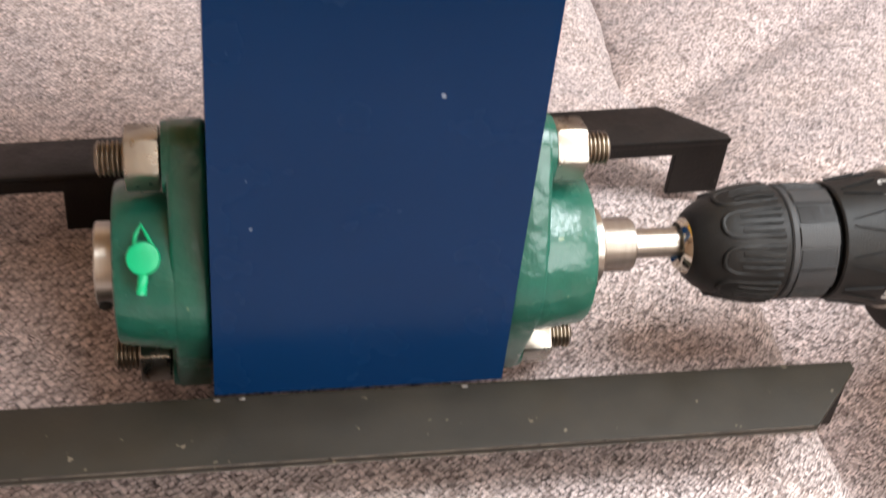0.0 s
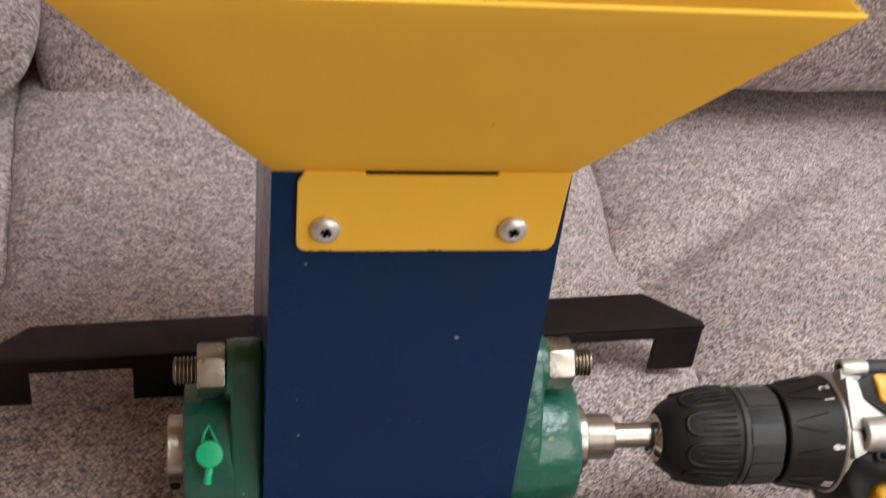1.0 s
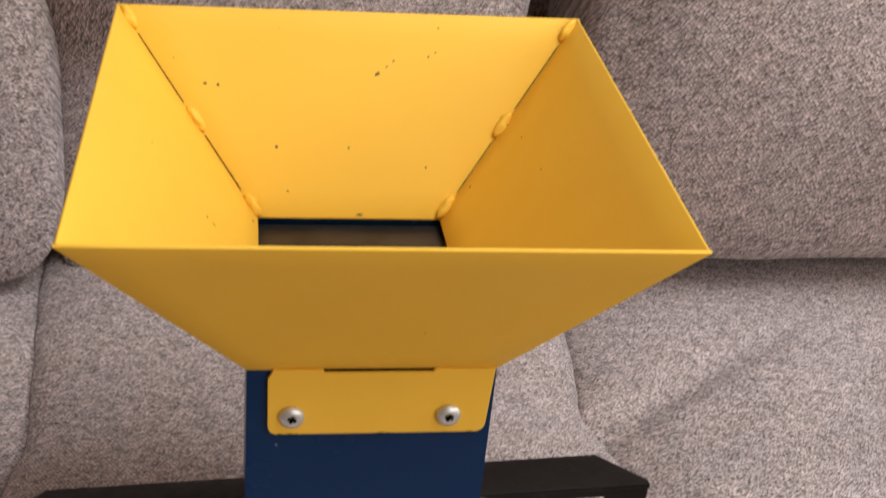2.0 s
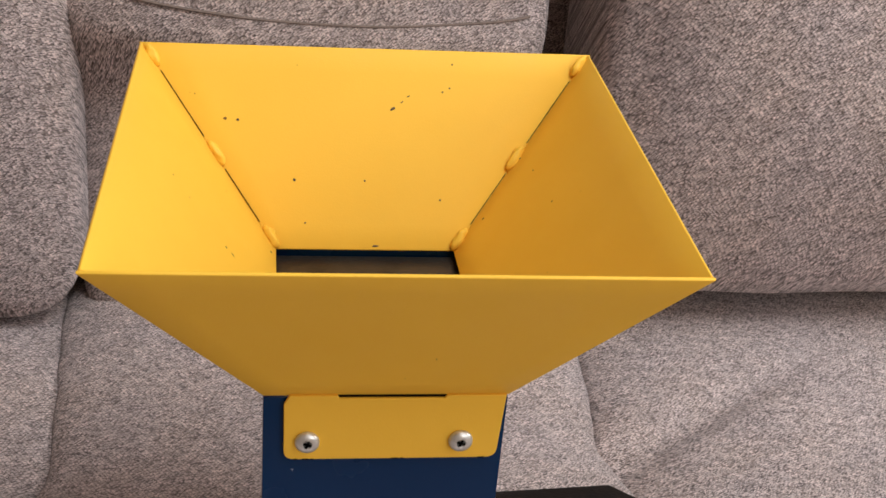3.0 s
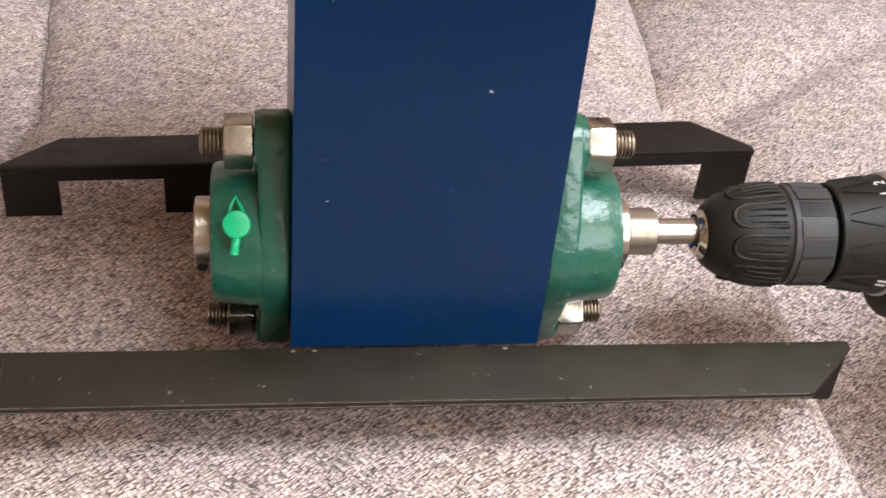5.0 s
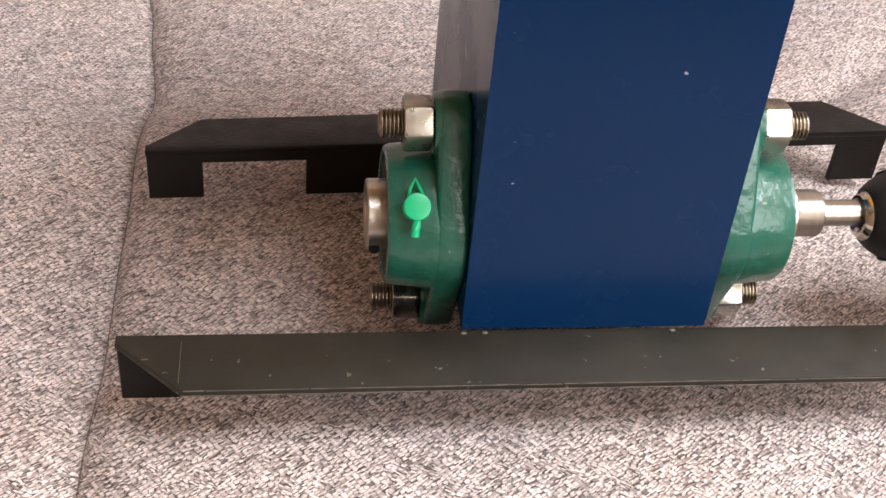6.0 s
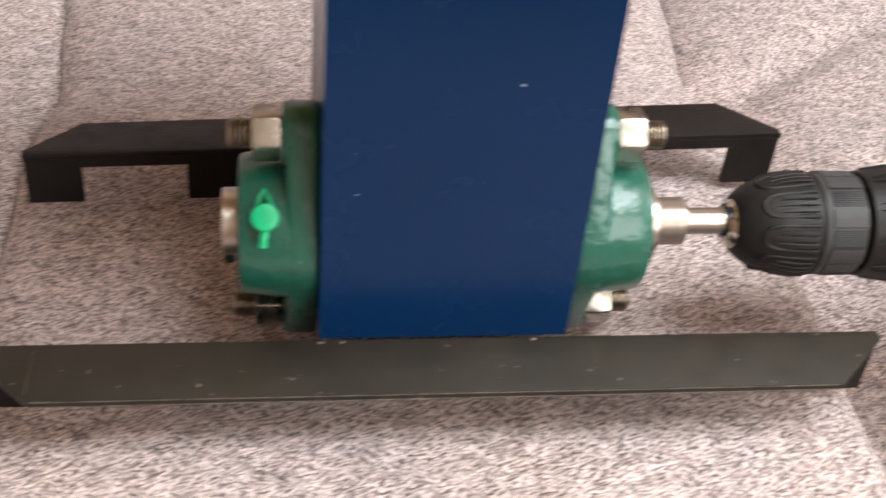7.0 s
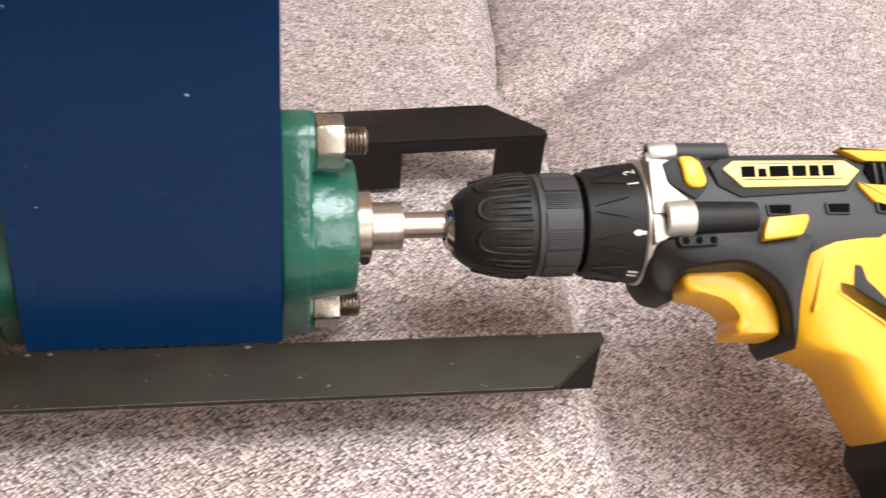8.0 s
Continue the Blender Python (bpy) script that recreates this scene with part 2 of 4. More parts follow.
def prism(outline, depth, bevel=0.0, seg=2):
    """A closed outline in the xy plane, pulled up by depth, with rounded rims."""
    bm = bmesh.new()
    vs = [bm.verts.new((x, y, 0)) for x, y in outline]
    f = bm.faces.new(vs)
    r = bmesh.ops.extrude_face_region(bm, geom=[f])
    top = [e for e in r["geom"] if isinstance(e, bmesh.types.BMVert)]
    for v in top:
        v.co.z += depth
    if bevel:
        es = [e for e in bm.edges if abs(e.verts[0].co.z - e.verts[1].co.z) < 1e-9]
        bmesh.ops.bevel(bm, geom=es, offset=bevel, segments=seg, affect="EDGES", profile=0.5)
    return bm


def rounded(points, r, n=4):
    """An outline with its corners rounded by r."""
    out = []
    k = len(points)
    for i in range(k):
        p, a, c = Vector(points[i]), Vector(points[i - 1]), Vector(points[(i + 1) % k])
        d1, d2 = (a - p), (c - p)
        q = min(r, d1.length * 0.45, d2.length * 0.45)
        s, e = p + d1.normalized() * q, p + d2.normalized() * q
        for j in range(n + 1):
            t = j / n
            out.append(tuple((1 - t) ** 2 * s + 2 * t * (1 - t) * p + t * t * e))
    return out


def lathe(profile, n=48, m=None):
    """Profile of (x, r) turned round the x axis; ends at r = 0 close it."""
    bm = bmesh.new()
    rings = []
    for x, r in profile:
        if r < 1e-6:
            rings.append([bm.verts.new((x, 0, 0))])
        else:
            rings.append([bm.verts.new((x, r * math.cos(2 * math.pi * i / n), r * math.sin(2 * math.pi * i / n))) for i in range(n)])
    for a, c in zip(rings, rings[1:]):
        for i in range(n):
            j = (i + 1) % n
            if len(a) == 1 and len(c) == 1:
                continue
            if len(a) == 1:
                bm.faces.new((a[0], c[i], c[j]))
            elif len(c) == 1:
                bm.faces.new((a[i], a[j], c[0]))
            else:
                bm.faces.new((a[i], a[j], c[j], c[i]))
    if m is not None:
        bmesh.ops.transform(bm, matrix=m, verts=bm.verts)
    return bm


def tube(points, r, n=10):
    """A round bar along a line of points."""
    bm = bmesh.new()
    pts = [Vector(p) for p in points]
    rings = []
    for i, p in enumerate(pts):
        d = (pts[min(i + 1, len(pts) - 1)] - pts[max(i - 1, 0)]).normalized()
        q = d.to_track_quat("Z", "Y")
        rings.append([bm.verts.new(p + q @ Vector((r * math.cos(2 * math.pi * k / n), r * math.sin(2 * math.pi * k / n), 0))) for k in range(n)])
    for a, c in zip(rings, rings[1:]):
        for k in range(n):
            bm.faces.new((a[k], a[(k + 1) % n], c[(k + 1) % n], c[k]))
    bm.faces.new(rings[0])
    bm.faces.new(rings[-1])
    return bm


def grid(nx, ny, fn):
    bm = bmesh.new()
    vs = [[bm.verts.new(fn(i / nx, j / ny)) for j in range(ny + 1)] for i in range(nx + 1)]
    for i in range(nx):
        for j in range(ny):
            bm.faces.new((vs[i][j], vs[i + 1][j], vs[i + 1][j + 1], vs[i][j + 1]))
    return bm


def smooth01(t):
    t = max(0.0, min(1.0, t))
    return t * t * (3 - 2 * t)


# ---- the room, unseen, closed round the sofa; its warm tan is set for bounce light ----


def structure(name, bm, mat, label, category):
    return tagged(link(name, bm, mat, False), label, category, kind="structure")


structure("floor", box(RX0 - 0.2, RX1 + 0.2, RY0 - 0.2, RY1 + 0.2, RZ0 - 0.1, RZ0), M_FLOOR, "brown wooden floor under the sofa", "floor")
structure("wall_north", box(RX0, RX1, RY1, RY1 + 0.2, RZ0, RZ1), M_WALL, "plain painted wall behind the sofa", "wall")
structure("wall_west", box(RX0 - 0.2, RX0, RY0, RY1, RZ0, RZ1), M_WALL, "plain painted side wall", "wall")


def window_wall(name, x0, x1, z0, z1, a, c, lo, hi, m, label, mat=M_WALL, category="wall"):
    """A wall in its own xz plane, 0.2 thick, with an opening through it."""
    bm = bmesh.new()
    for q in ((x0, a, z0, z1), (c, x1, z0, z1), (a, c, z0, lo), (a, c, hi, z1)):
        box(q[0], q[1], 0, 0.2, q[2], q[3], bm=bm)
    bmesh.ops.transform(bm, matrix=m, verts=bm.verts)
    structure(name, bm, mat, label, category)


def window(name, a, c, lo, hi, m):
    w = thing(name, m @ Matrix.Translation(((a + c) / 2, 0.15, lo)), "assumed white framed window, out of view", "window", kind="structure")
    W, H = (c - a) / 2, hi - lo
    for q in ((-W, -W + 0.05, 0, H), (W - 0.05, W, 0, H), (-W + 0.05, W - 0.05, 0, 0.05), (-W + 0.05, W - 0.05, H - 0.05, H)):
        part("window_frame", box(q[0], q[1], -0.03, 0.03, q[2], q[3], 0.004), M_WINFRAME, w)


MS = Matrix.Translation((0, RY0, 0)) @ Matrix.Diagonal((1, -1, 1, 1))
ME = Matrix.Translation((RX1, 0, 0)) @ Matrix(((0, 1, 0, 0), (1, 0, 0, 0), (0, 0, 1, 0), (0, 0, 0, 1)))
MC = Matrix.Translation((0, 0, RZ1)) @ Matrix(((1, 0, 0, 0), (0, 0, 1, 0), (0, 1, 0, 0), (0, 0, 0, 1)))
window_wall("wall_south", RX0, RX1, RZ0, RZ1, *SOUTH, MS, "plain painted wall with a window opening")
window_wall("ceiling", RX0 - 0.2, RX1 + 0.2, RY0 - 0.2, RY1 + 0.2, *ROOF, MC, "plain off-white painted ceiling with a roof window opening", M_CEIL, "ceiling")
window_wall("wall_east", RY0, RY1, RZ0, RZ1, *EAST, ME, "plain painted wall with a window opening")
window("window_1", *SOUTH, Matrix.Translation((0, RY0 - 0.3, 0)))
window("window_2", *ROOF, MC)
window("window_3", *EAST, Matrix.Translation((RX1 + 0.3, 0, 0)) @ pose(0, 0, 0, 0, 0, 90))


# ---- the sofa ----
from mathutils.bvhtree import BVHTree

SEAM = 0.190


SEAM_R = ((-0.30, 0.199), (0.006, 0.194), (0.05, 0.196), (0.075, 0.199), (0.24, 0.214), (0.28, 0.211), (0.31, 0.2045), (0.34, 0.206), (0.365, 0.211), (0.405, 0.216), (0.47, 0.220), (0.62, 0.225))
SEAM_L = ((-0.30, 0.204), (-0.033, 0.199), (0.072, 0.196), (0.14, 0.195), (0.25, 0.1975), (0.285, 0.195), (0.38, 0.2025), (0.43, 0.208), (0.50, 0.214), (0.62, 0.218))


def seam_x(side, y):
    """Line of a seat seam, slightly wandering as the cloth puckers."""
    tab = SEAM_R if side > 0 else SEAM_L
    for (ya, xa), (yb, xb) in zip(tab, tab[1:]):
        if y <= yb:
            return side * (xa + (xb - xa) * smooth01((y - ya) / (yb - ya)))
    return side * tab[-1][1]


def seat_z(x, y):
    """Height of the upholstered seat."""
    z = -0.0315 - 0.026 * smooth01((y - 0.17) / 0.14) - 0.010 * smooth01((-y - 0.03) / 0.12)
    for side in (-1, 1):
        d = x - seam_x(side, y)
        inner = -d * side
        back = smooth01((y - 0.16) / 0.12)
        depth = (0.004 + 0.005 * back) * (1.0 if side < 0 else 1.4)
        wide = (0.010 + 0.014 * back) if inner > 0 else (0.020 + 0.026 * back)
        z -= depth * math.exp(-abs(d) / wide)
    z += 0.0025 * noise.noise((x * 9, y * 9, 3.0)) + 0.0012 * noise.noise((x * 25, y * 25, 7.0))
    near = smooth01((0.23 - abs(x)) / 0.03) * smooth01((y + 0.05) / 0.04) * smooth01((0.20 - y) / 0.03)
    z = z * (1 - 0.85 * near) + near * 0.85 * min(z, -0.0313)
    for side in (-1, 1):
        d = side * (seam_x(side, y) - x)
        if d > 0:
            z -= 0.008 * math.exp(-d / 0.040) + (0.017 * math.exp(-d / 0.005) if side > 0 else 0.0)
        elif side < 0:
            z -= 0.008 * math.exp(d / 0.060)
        else:
            z -= 0.025 * math.exp(d / 0.085)
    if x > SEAM:
        d = x - seam_x(1, y)
        front = smooth01((0.20 - y) / 0.12)
        z -= front * (0.006 * smooth01(d / 0.012) + 0.022 * math.exp(-d / 0.075) * smooth01(d / 0.012))
        z -= 0.034 * smooth01((x - 0.235) / 0.05) * smooth01((-0.055 - y) / 0.05)
        z -= 0.034 * math.exp(-((x - 0.255) / 0.06) ** 2 - ((y - 0.01) / 0.09) ** 2)
        cy = 0.306 + 0.51 * (x - 0.204)
        z -= 0.028 * math.exp(-abs(y - cy) / 0.018) * smooth01((0.44 - x) / 0.20) * smooth01((d + 0.004) / 0.006)
    if x < -SEAM:
        cy = 0.03 + 0.5 * (x + 0.20)
        z -= 0.005 * math.exp(-abs(y - cy) / 0.03)
    for side in (-1, 1):
        d = abs(x - seam_x(side, y))
        z -= 0.0022 * math.exp(-d / 0.0010) + 0.003 * math.exp(-d / 0.006)
    return z


sofa = thing("sofa", pose(0, 0.3, RZ0), "grey-brown melange fabric sofa with loose back cushions", "sofa")


def to_sofa(bm):
    bmesh.ops.transform(bm, matrix=Matrix.Translation((0, -0.3, -RZ0)), verts=bm.verts)
    return bm


def seat_section(side, x_out):
    """One upholstered section of the seat, rolled over its front edge."""
    y0, y1, drop = -0.30, 0.62, 0.30
    nx = 76

    def fn(u, v):
        if v < 0.2:
            a = v / 0.2
            zz = -drop * (1 - a)
            y = y0 - 0.035 * (1 - a ** 3)
        else:
            y, zz = y0 + (v - 0.2) / 0.8 * (y1 - y0), 0.0
        if side == 0:
            a, c = seam_x(-1, y), seam_x(1, y)
        elif side > 0:
            a, c = seam_x(1, y), x_out
        else:
            a, c = -x_out, seam_x(-1, y)
        k = 0.5 - 0.5 * math.cos(math.pi * u) if side == 0 else (u ** 1.6 if side > 0 else 1 - (1 - u) ** 1.6)
        x = a + (c - a) * k
        return Vector((x, y, seat_z(x, y) + zz))

    bm = grid(nx, 110, fn)
    return bm


for side, xo, lab in ((-1, 0.80, "seat section"), (0, 0, "flat seat section"), (1, 0.95, "creased seat section")):
    part("seat_cushion", to_sofa(seat_section(side, xo)), M_FABRIC, sofa, "grey-brown melange " + lab, sharp=180)
for side in (-1,):
    line = [Vector((seam_x(side, y), y, seat_z(seam_x(side, y), y) + 0.0006)) for y in (-0.29 + 0.01 * i for i in range(90))]
    part("seam", to_sofa(tube(line, 0.0002, 6)), M_TUFT, sofa, "dark sewn seam between the seat sections")
part("seat_base", to_sofa(box(-0.80, 0.95, -0.28, 0.90, RZ0 + 0.05, -0.13, 0.01)), M_FABRIC, sofa)
for fx in (-0.72, 0.87):
    for fy in (-0.22, 0.84):
        part("leg", to_sofa(box(fx - 0.03, fx + 0.03, fy - 0.03, fy + 0.03, RZ0, RZ0 + 0.05, 0.004)), M_DARK, sofa)


def back_cushion(x0, x1, yf, z0, z1, depth, lean, power=3.2, seed=0.0, bulge=0.03, lip=0.0):
    """A stuffed back cushion: a rounded block that leans back, fuller in its middle."""
    bm = bmesh.new()
    bmesh.ops.create_cube(bm, size=2.0)
    bmesh.ops.subdivide_edges(bm, edges=list(bm.edges), cuts=30, use_grid_fill=True)
    cx, cz, hx, hz, hd = (x0 + x1) / 2, (z0 + z1) / 2, (x1 - x0) / 2, (z1 - z0) / 2, depth / 2
    for v in bm.verts:
        p = v.co.copy()
        n = (abs(p.x) ** 9 + abs(p.y) ** (power * 2) + abs(p.z) ** 9) ** (1 / 9.0)
        m = max(abs(p.x), abs(p.y), abs(p.z))
        q = p * (m / max(n, 1e-6)) if n > m else p
        x, y, z = cx + q.x * hx, q.y * hd, cz + q.z * hz
        y -= bulge * (1 - min(1, abs(p.x)) ** 2) * (1 - min(1, abs(p.z)) ** 2) * (1 if p.y < 0 else 0)
        w = noise.noise((x * 7 + seed, z * 7, seed)) * 0.006 + noise.noise((x * 18 + seed, z * 10, seed + 4)) * 0.002
        y -= lip * smooth01((z - 0.10) / 0.09)
        v.co = Vector((x, yf + hd + y + w + lean * (z - z0), z + 0.004 * noise.noise((x * 9, y * 9, seed))))
    return bm


middle = back_cushion(-0.204, 0.170, 0.487, -0.10, 0.36, 0.16, 0.16, seed=1.0, bulge=0.012, lip=0.05)
skin = BVHTree.FromBMesh(middle)
# a sewn seam runs in a shallow bow across the front of the middle cushion
bow = []
for i in range(61):
    x = -0.185 + 0.335 * i / 60
    hit = skin.ray_cast(Vector((x, 0.2, 0.188 + 0.5 * (x - 0.02) ** 2)), Vector((0, 1, 0)))[0]
    if hit is not None:
        bow.append(hit)
for v in middle.verts:
    if v.co.y < 0.60 and bow:
        near = min(bow, key=lambda p: (p - v.co).length_squared)
        v.co.y += 0.007 * math.exp(-((near - v.co).length / 0.012) ** 2)
part("back_cushion", to_sofa(middle), M_FABRIC, sofa, "set-back middle back cushion with a bowed seam", sharp=180)
part("seam", to_sofa(tube([p + Vector((0, 0.0050, 0)) for p in bow], 0.0012, 6)), M_TUFT, sofa, "bowed seam across the middle back cushion")
part("back_cushion", to_sofa(back_cushion(-0.66, -0.190, 0.445, -0.066, 0.40, 0.20, 0.10, seed=5.0)), M_FABRIC, sofa, sharp=180)
part("back_cushion", to_sofa(back_cushion(0.210, 0.80, 0.462, -0.045, 0.40, 0.20, -0.02, seed=9.0, bulge=0.075)), M_FABRIC, sofa, sharp=180)
part("backrest_frame", to_sofa(box(-0.80, 0.95, 0.72, 0.90, -0.13, 0.34, 0.03, 3)), M_FABRIC, sofa)


# ---- the mill ----
HW, DEPTH, TOP = 0.050, 0.136, 0.189      # half width, depth, height of the blue housing
AY, AZ = 0.033, 0.033                     # shaft axis
BASE = Vector((0, DEPTH / 2, -0.031))
mill = thing("grain_mill", Matrix.Translation(BASE), "blue steel grain mill with yellow hopper on black angle feet", "grain mill")


def mp_(name, bm, mat, parent, label="", **kw):
    """A part of the mill, given in the room's frame."""
    bmesh.ops.transform(bm, matrix=Matrix.Translation(-BASE), verts=bm.verts)
    return part(name, bm, mat, parent, label, **kw)


def open_tube(x0, x1, y0, y1, z0, z1, w, bevel):
    """A square tube with open ends."""
    bm = bmesh.new()
    rows = []
    for inset, zs in ((0, (z0, z1)), (w, (z1, z0))):
        for z in zs:
            rows.append([bm.verts.new(p) for p in ((x0 + inset, y0 + inset, z), (x1 - inset, y0 + inset, z), (x1 - inset, y1 - inset, z), (x0 + inset, y1 - inset, z))])
    for a, c in zip(rows, rows[1:] + rows[:1]):
        for i in range(4):
            bm.faces.new((a[i], a[(i + 1) % 4], c[(i + 1) % 4], c[i]))
    es = [e for e in bm.edges if e.calc_face_angle(0) > 1.0]
    bmesh.ops.bevel(bm, geom=es, offset=bevel, segments=2, affect="EDGES", profile=0.5)
    return bm


housing = mp_("housing", open_tube(-HW, HW, 0, DEPTH, 0.0005, TOP, 0.003, 0.0007), M_BLUE, mill, "deep blue gloss painted steel housing")

# feed rollers inside the housing
for ry, rz in ((0.034, 0.132), (0.096, 0.138)):
    mp_("roller", lathe([(-0.0465, 0), (-0.0465, 0.0305), (0.0465, 0.0305), (0.0465, 0)], 48, Matrix.Translation((0, ry, rz))), M_ROLLER, mill, "dark steel feed roller")


mp_("inner_rail", box(-0.0465, 0.0465, 0.108, 0.1325, 0.150, 0.1828, 0.002), M_ROLLER, mill, "dark brown rail inside the housing mouth")


def angle_foot(name, x, y, out, turn, L, mat, mat_up, label, twist=0.0):
    """An angle-iron foot: flat flange outwards with mitred ends, upright flange notched below."""
    LEG, T = 0.0302, 0.0035
    M = Matrix.Translation((x, y, 0)) @ pose(0, 0, 0, 0, 0, turn)
    flat = [(-L, 0), (L, 0), (L, T + 0.0006), (L - 0.0255, LEG), (-L + 0.0255, LEG), (-L, T + 0.0006)]

    def sag(bm):
        """The bar is a little twisted: towards one end its flange drops, most at its outer edge."""
        for v in bm.verts:
            k = twist * max(0.0, 0.5 - 0.5 * (v.co.x - x) / L)
            v.co.z -= k * (0.0015 + 0.11 * max(0.0, v.co.y - y + 0.009) if v.co.z > -0.02 else -0.001)

    if out < 0:
        flat = [(a, -c) for a, c in flat][::-1]
    top = prism(flat, T, 0.0006, 2)
    bmesh.ops.transform(top, matrix=M @ Matrix.Translation((0, 0, -T)), verts=top.verts)
    sag(top)
    foot = mp_(name, top, mat, mill, label, sharp=30)
    nt = -0.0085
    side = [(-L + 0.0003, -T + 0.0008), (-L + 0.0003, -0.031), (-L + 0.026, -0.031), (-L + 0.026, nt), (-0.112, nt), (-0.112, -0.031), (0.112, -0.031), (0.112, nt),
            (L - 0.026, nt), (L - 0.026, -0.031), (L - 0.0003, -0.031), (L - 0.0003, -T + 0.0008)]
    up = prism(side, T, 0.0005, 1)
    m = M @ Matrix(((1, 0, 0, 0), (0, 0, 1, 0.0003 if out > 0 else -T - 0.0003), (0, 1, 0, 0), (0, 0, 0, 1)))
    bmesh.ops.transform(up, matrix=m, verts=up.verts)
    sag(up)
    mp_("upright_flange", up, mat_up, foot, "notched upright flange", sharp=30)
    return foot, M


front_foot, MF = angle_foot("front_foot", 0.0, -0.0002, -1, 0.0, 0.184, M_BLACK_OLD, M_BLACK, "dusty black angle-iron foot with worn edges")
rear_foot, MR = angle_foot("rear_foot", 0.0035, DEPTH + 0.001, 1, 2.9, 0.1868, M_BLACK, M_BLACK, "black painted angle-iron foot", 1.0)

# worn bright rims of the front foot
rng = random.Random(4)
for a, c, yy, zz in ((-0.158, 0.158, -0.0303, -0.0034), (-0.157, 0.157, -0.0302, -0.0009)):
    x = a
    bm = bmesh.new()
    while x < c:
        n = rng.uniform(0.006, 0.030)
        h = rng.uniform(0.00025, 0.0004)
        box(x, min(c, x + n), yy - 0.0003, yy + 0.0006, zz - 0.0002, zz + h, 0.00012, 1, bm)
        x += n + rng.choice((0.0, 0.0, 0.0008))
    mp_("worn_edge", bm, M_EDGE, front_foot, "bare worn metal along the rim")
mp_("scratch", box(-0.1591, -0.1588, -0.027, -0.004, -0.0002, 0.00006), M_SCRATCH, front_foot, "thin pale scratch across the flange")
for sx in (-0.041, -0.0495, 0.036):
    s = bmesh.new()
    bmesh.ops.create_icosphere(s, subdivisions=2, radius=0.0009)
    for v in s.verts:
        v.co = Vector((v.co.x * 1.6, v.co.y, v.co.z * 0.5)) * (1 + 0.3 * noise.noise(v.co * 900))
    bmesh.ops.translate(s, vec=(sx, -0.0022, 0.0004), verts=s.verts)
    mp_("weld_spot", s, M_EDGE, front_foot, "small greyish weld spatter")


def hex_nut(x0, x1, across, m):
    """A hexagon nut along x with chamfered corners."""
    r = across / math.sqrt(3)
    pr = [(r * math.cos(math.pi / 3 * i), r * math.sin(math.pi / 3 * i)) for i in range(6)]
    bm = prism(pr, x1 - x0)
    bmesh.ops.bevel(bm, geom=[v for v in bm.verts], offset=0.0012, segments=1, affect="VERTICES")
    bmesh.ops.bevel(bm, geom=[e for e in bm.edges], offset=0.00025, segments=1, affect="EDGES")
    bmesh.ops.transform(bm, matrix=m @ Matrix.Translation((x0, 0, 0)) @ Matrix(((0, 0, 1, 0), (1, 0, 0, 0), (0, 1, 0, 0), (0, 0, 0, 1))), verts=bm.verts)
    return bm


def threaded(x0, x1, r, pitch, m):
    prof = [(x0, 0), (x0, r * 0.86)]
    x = x0
    while x < x1 - pitch:
        prof += [(x + pitch * 0.35, r), (x + pitch * 0.6, r), (x + pitch, r * 0.84)]
        x += pitch
    prof += [(x1 - 0.0008, r * 0.84), (x1, r * 0.7), (x1, 0)]
    return lathe(prof, 32, m)


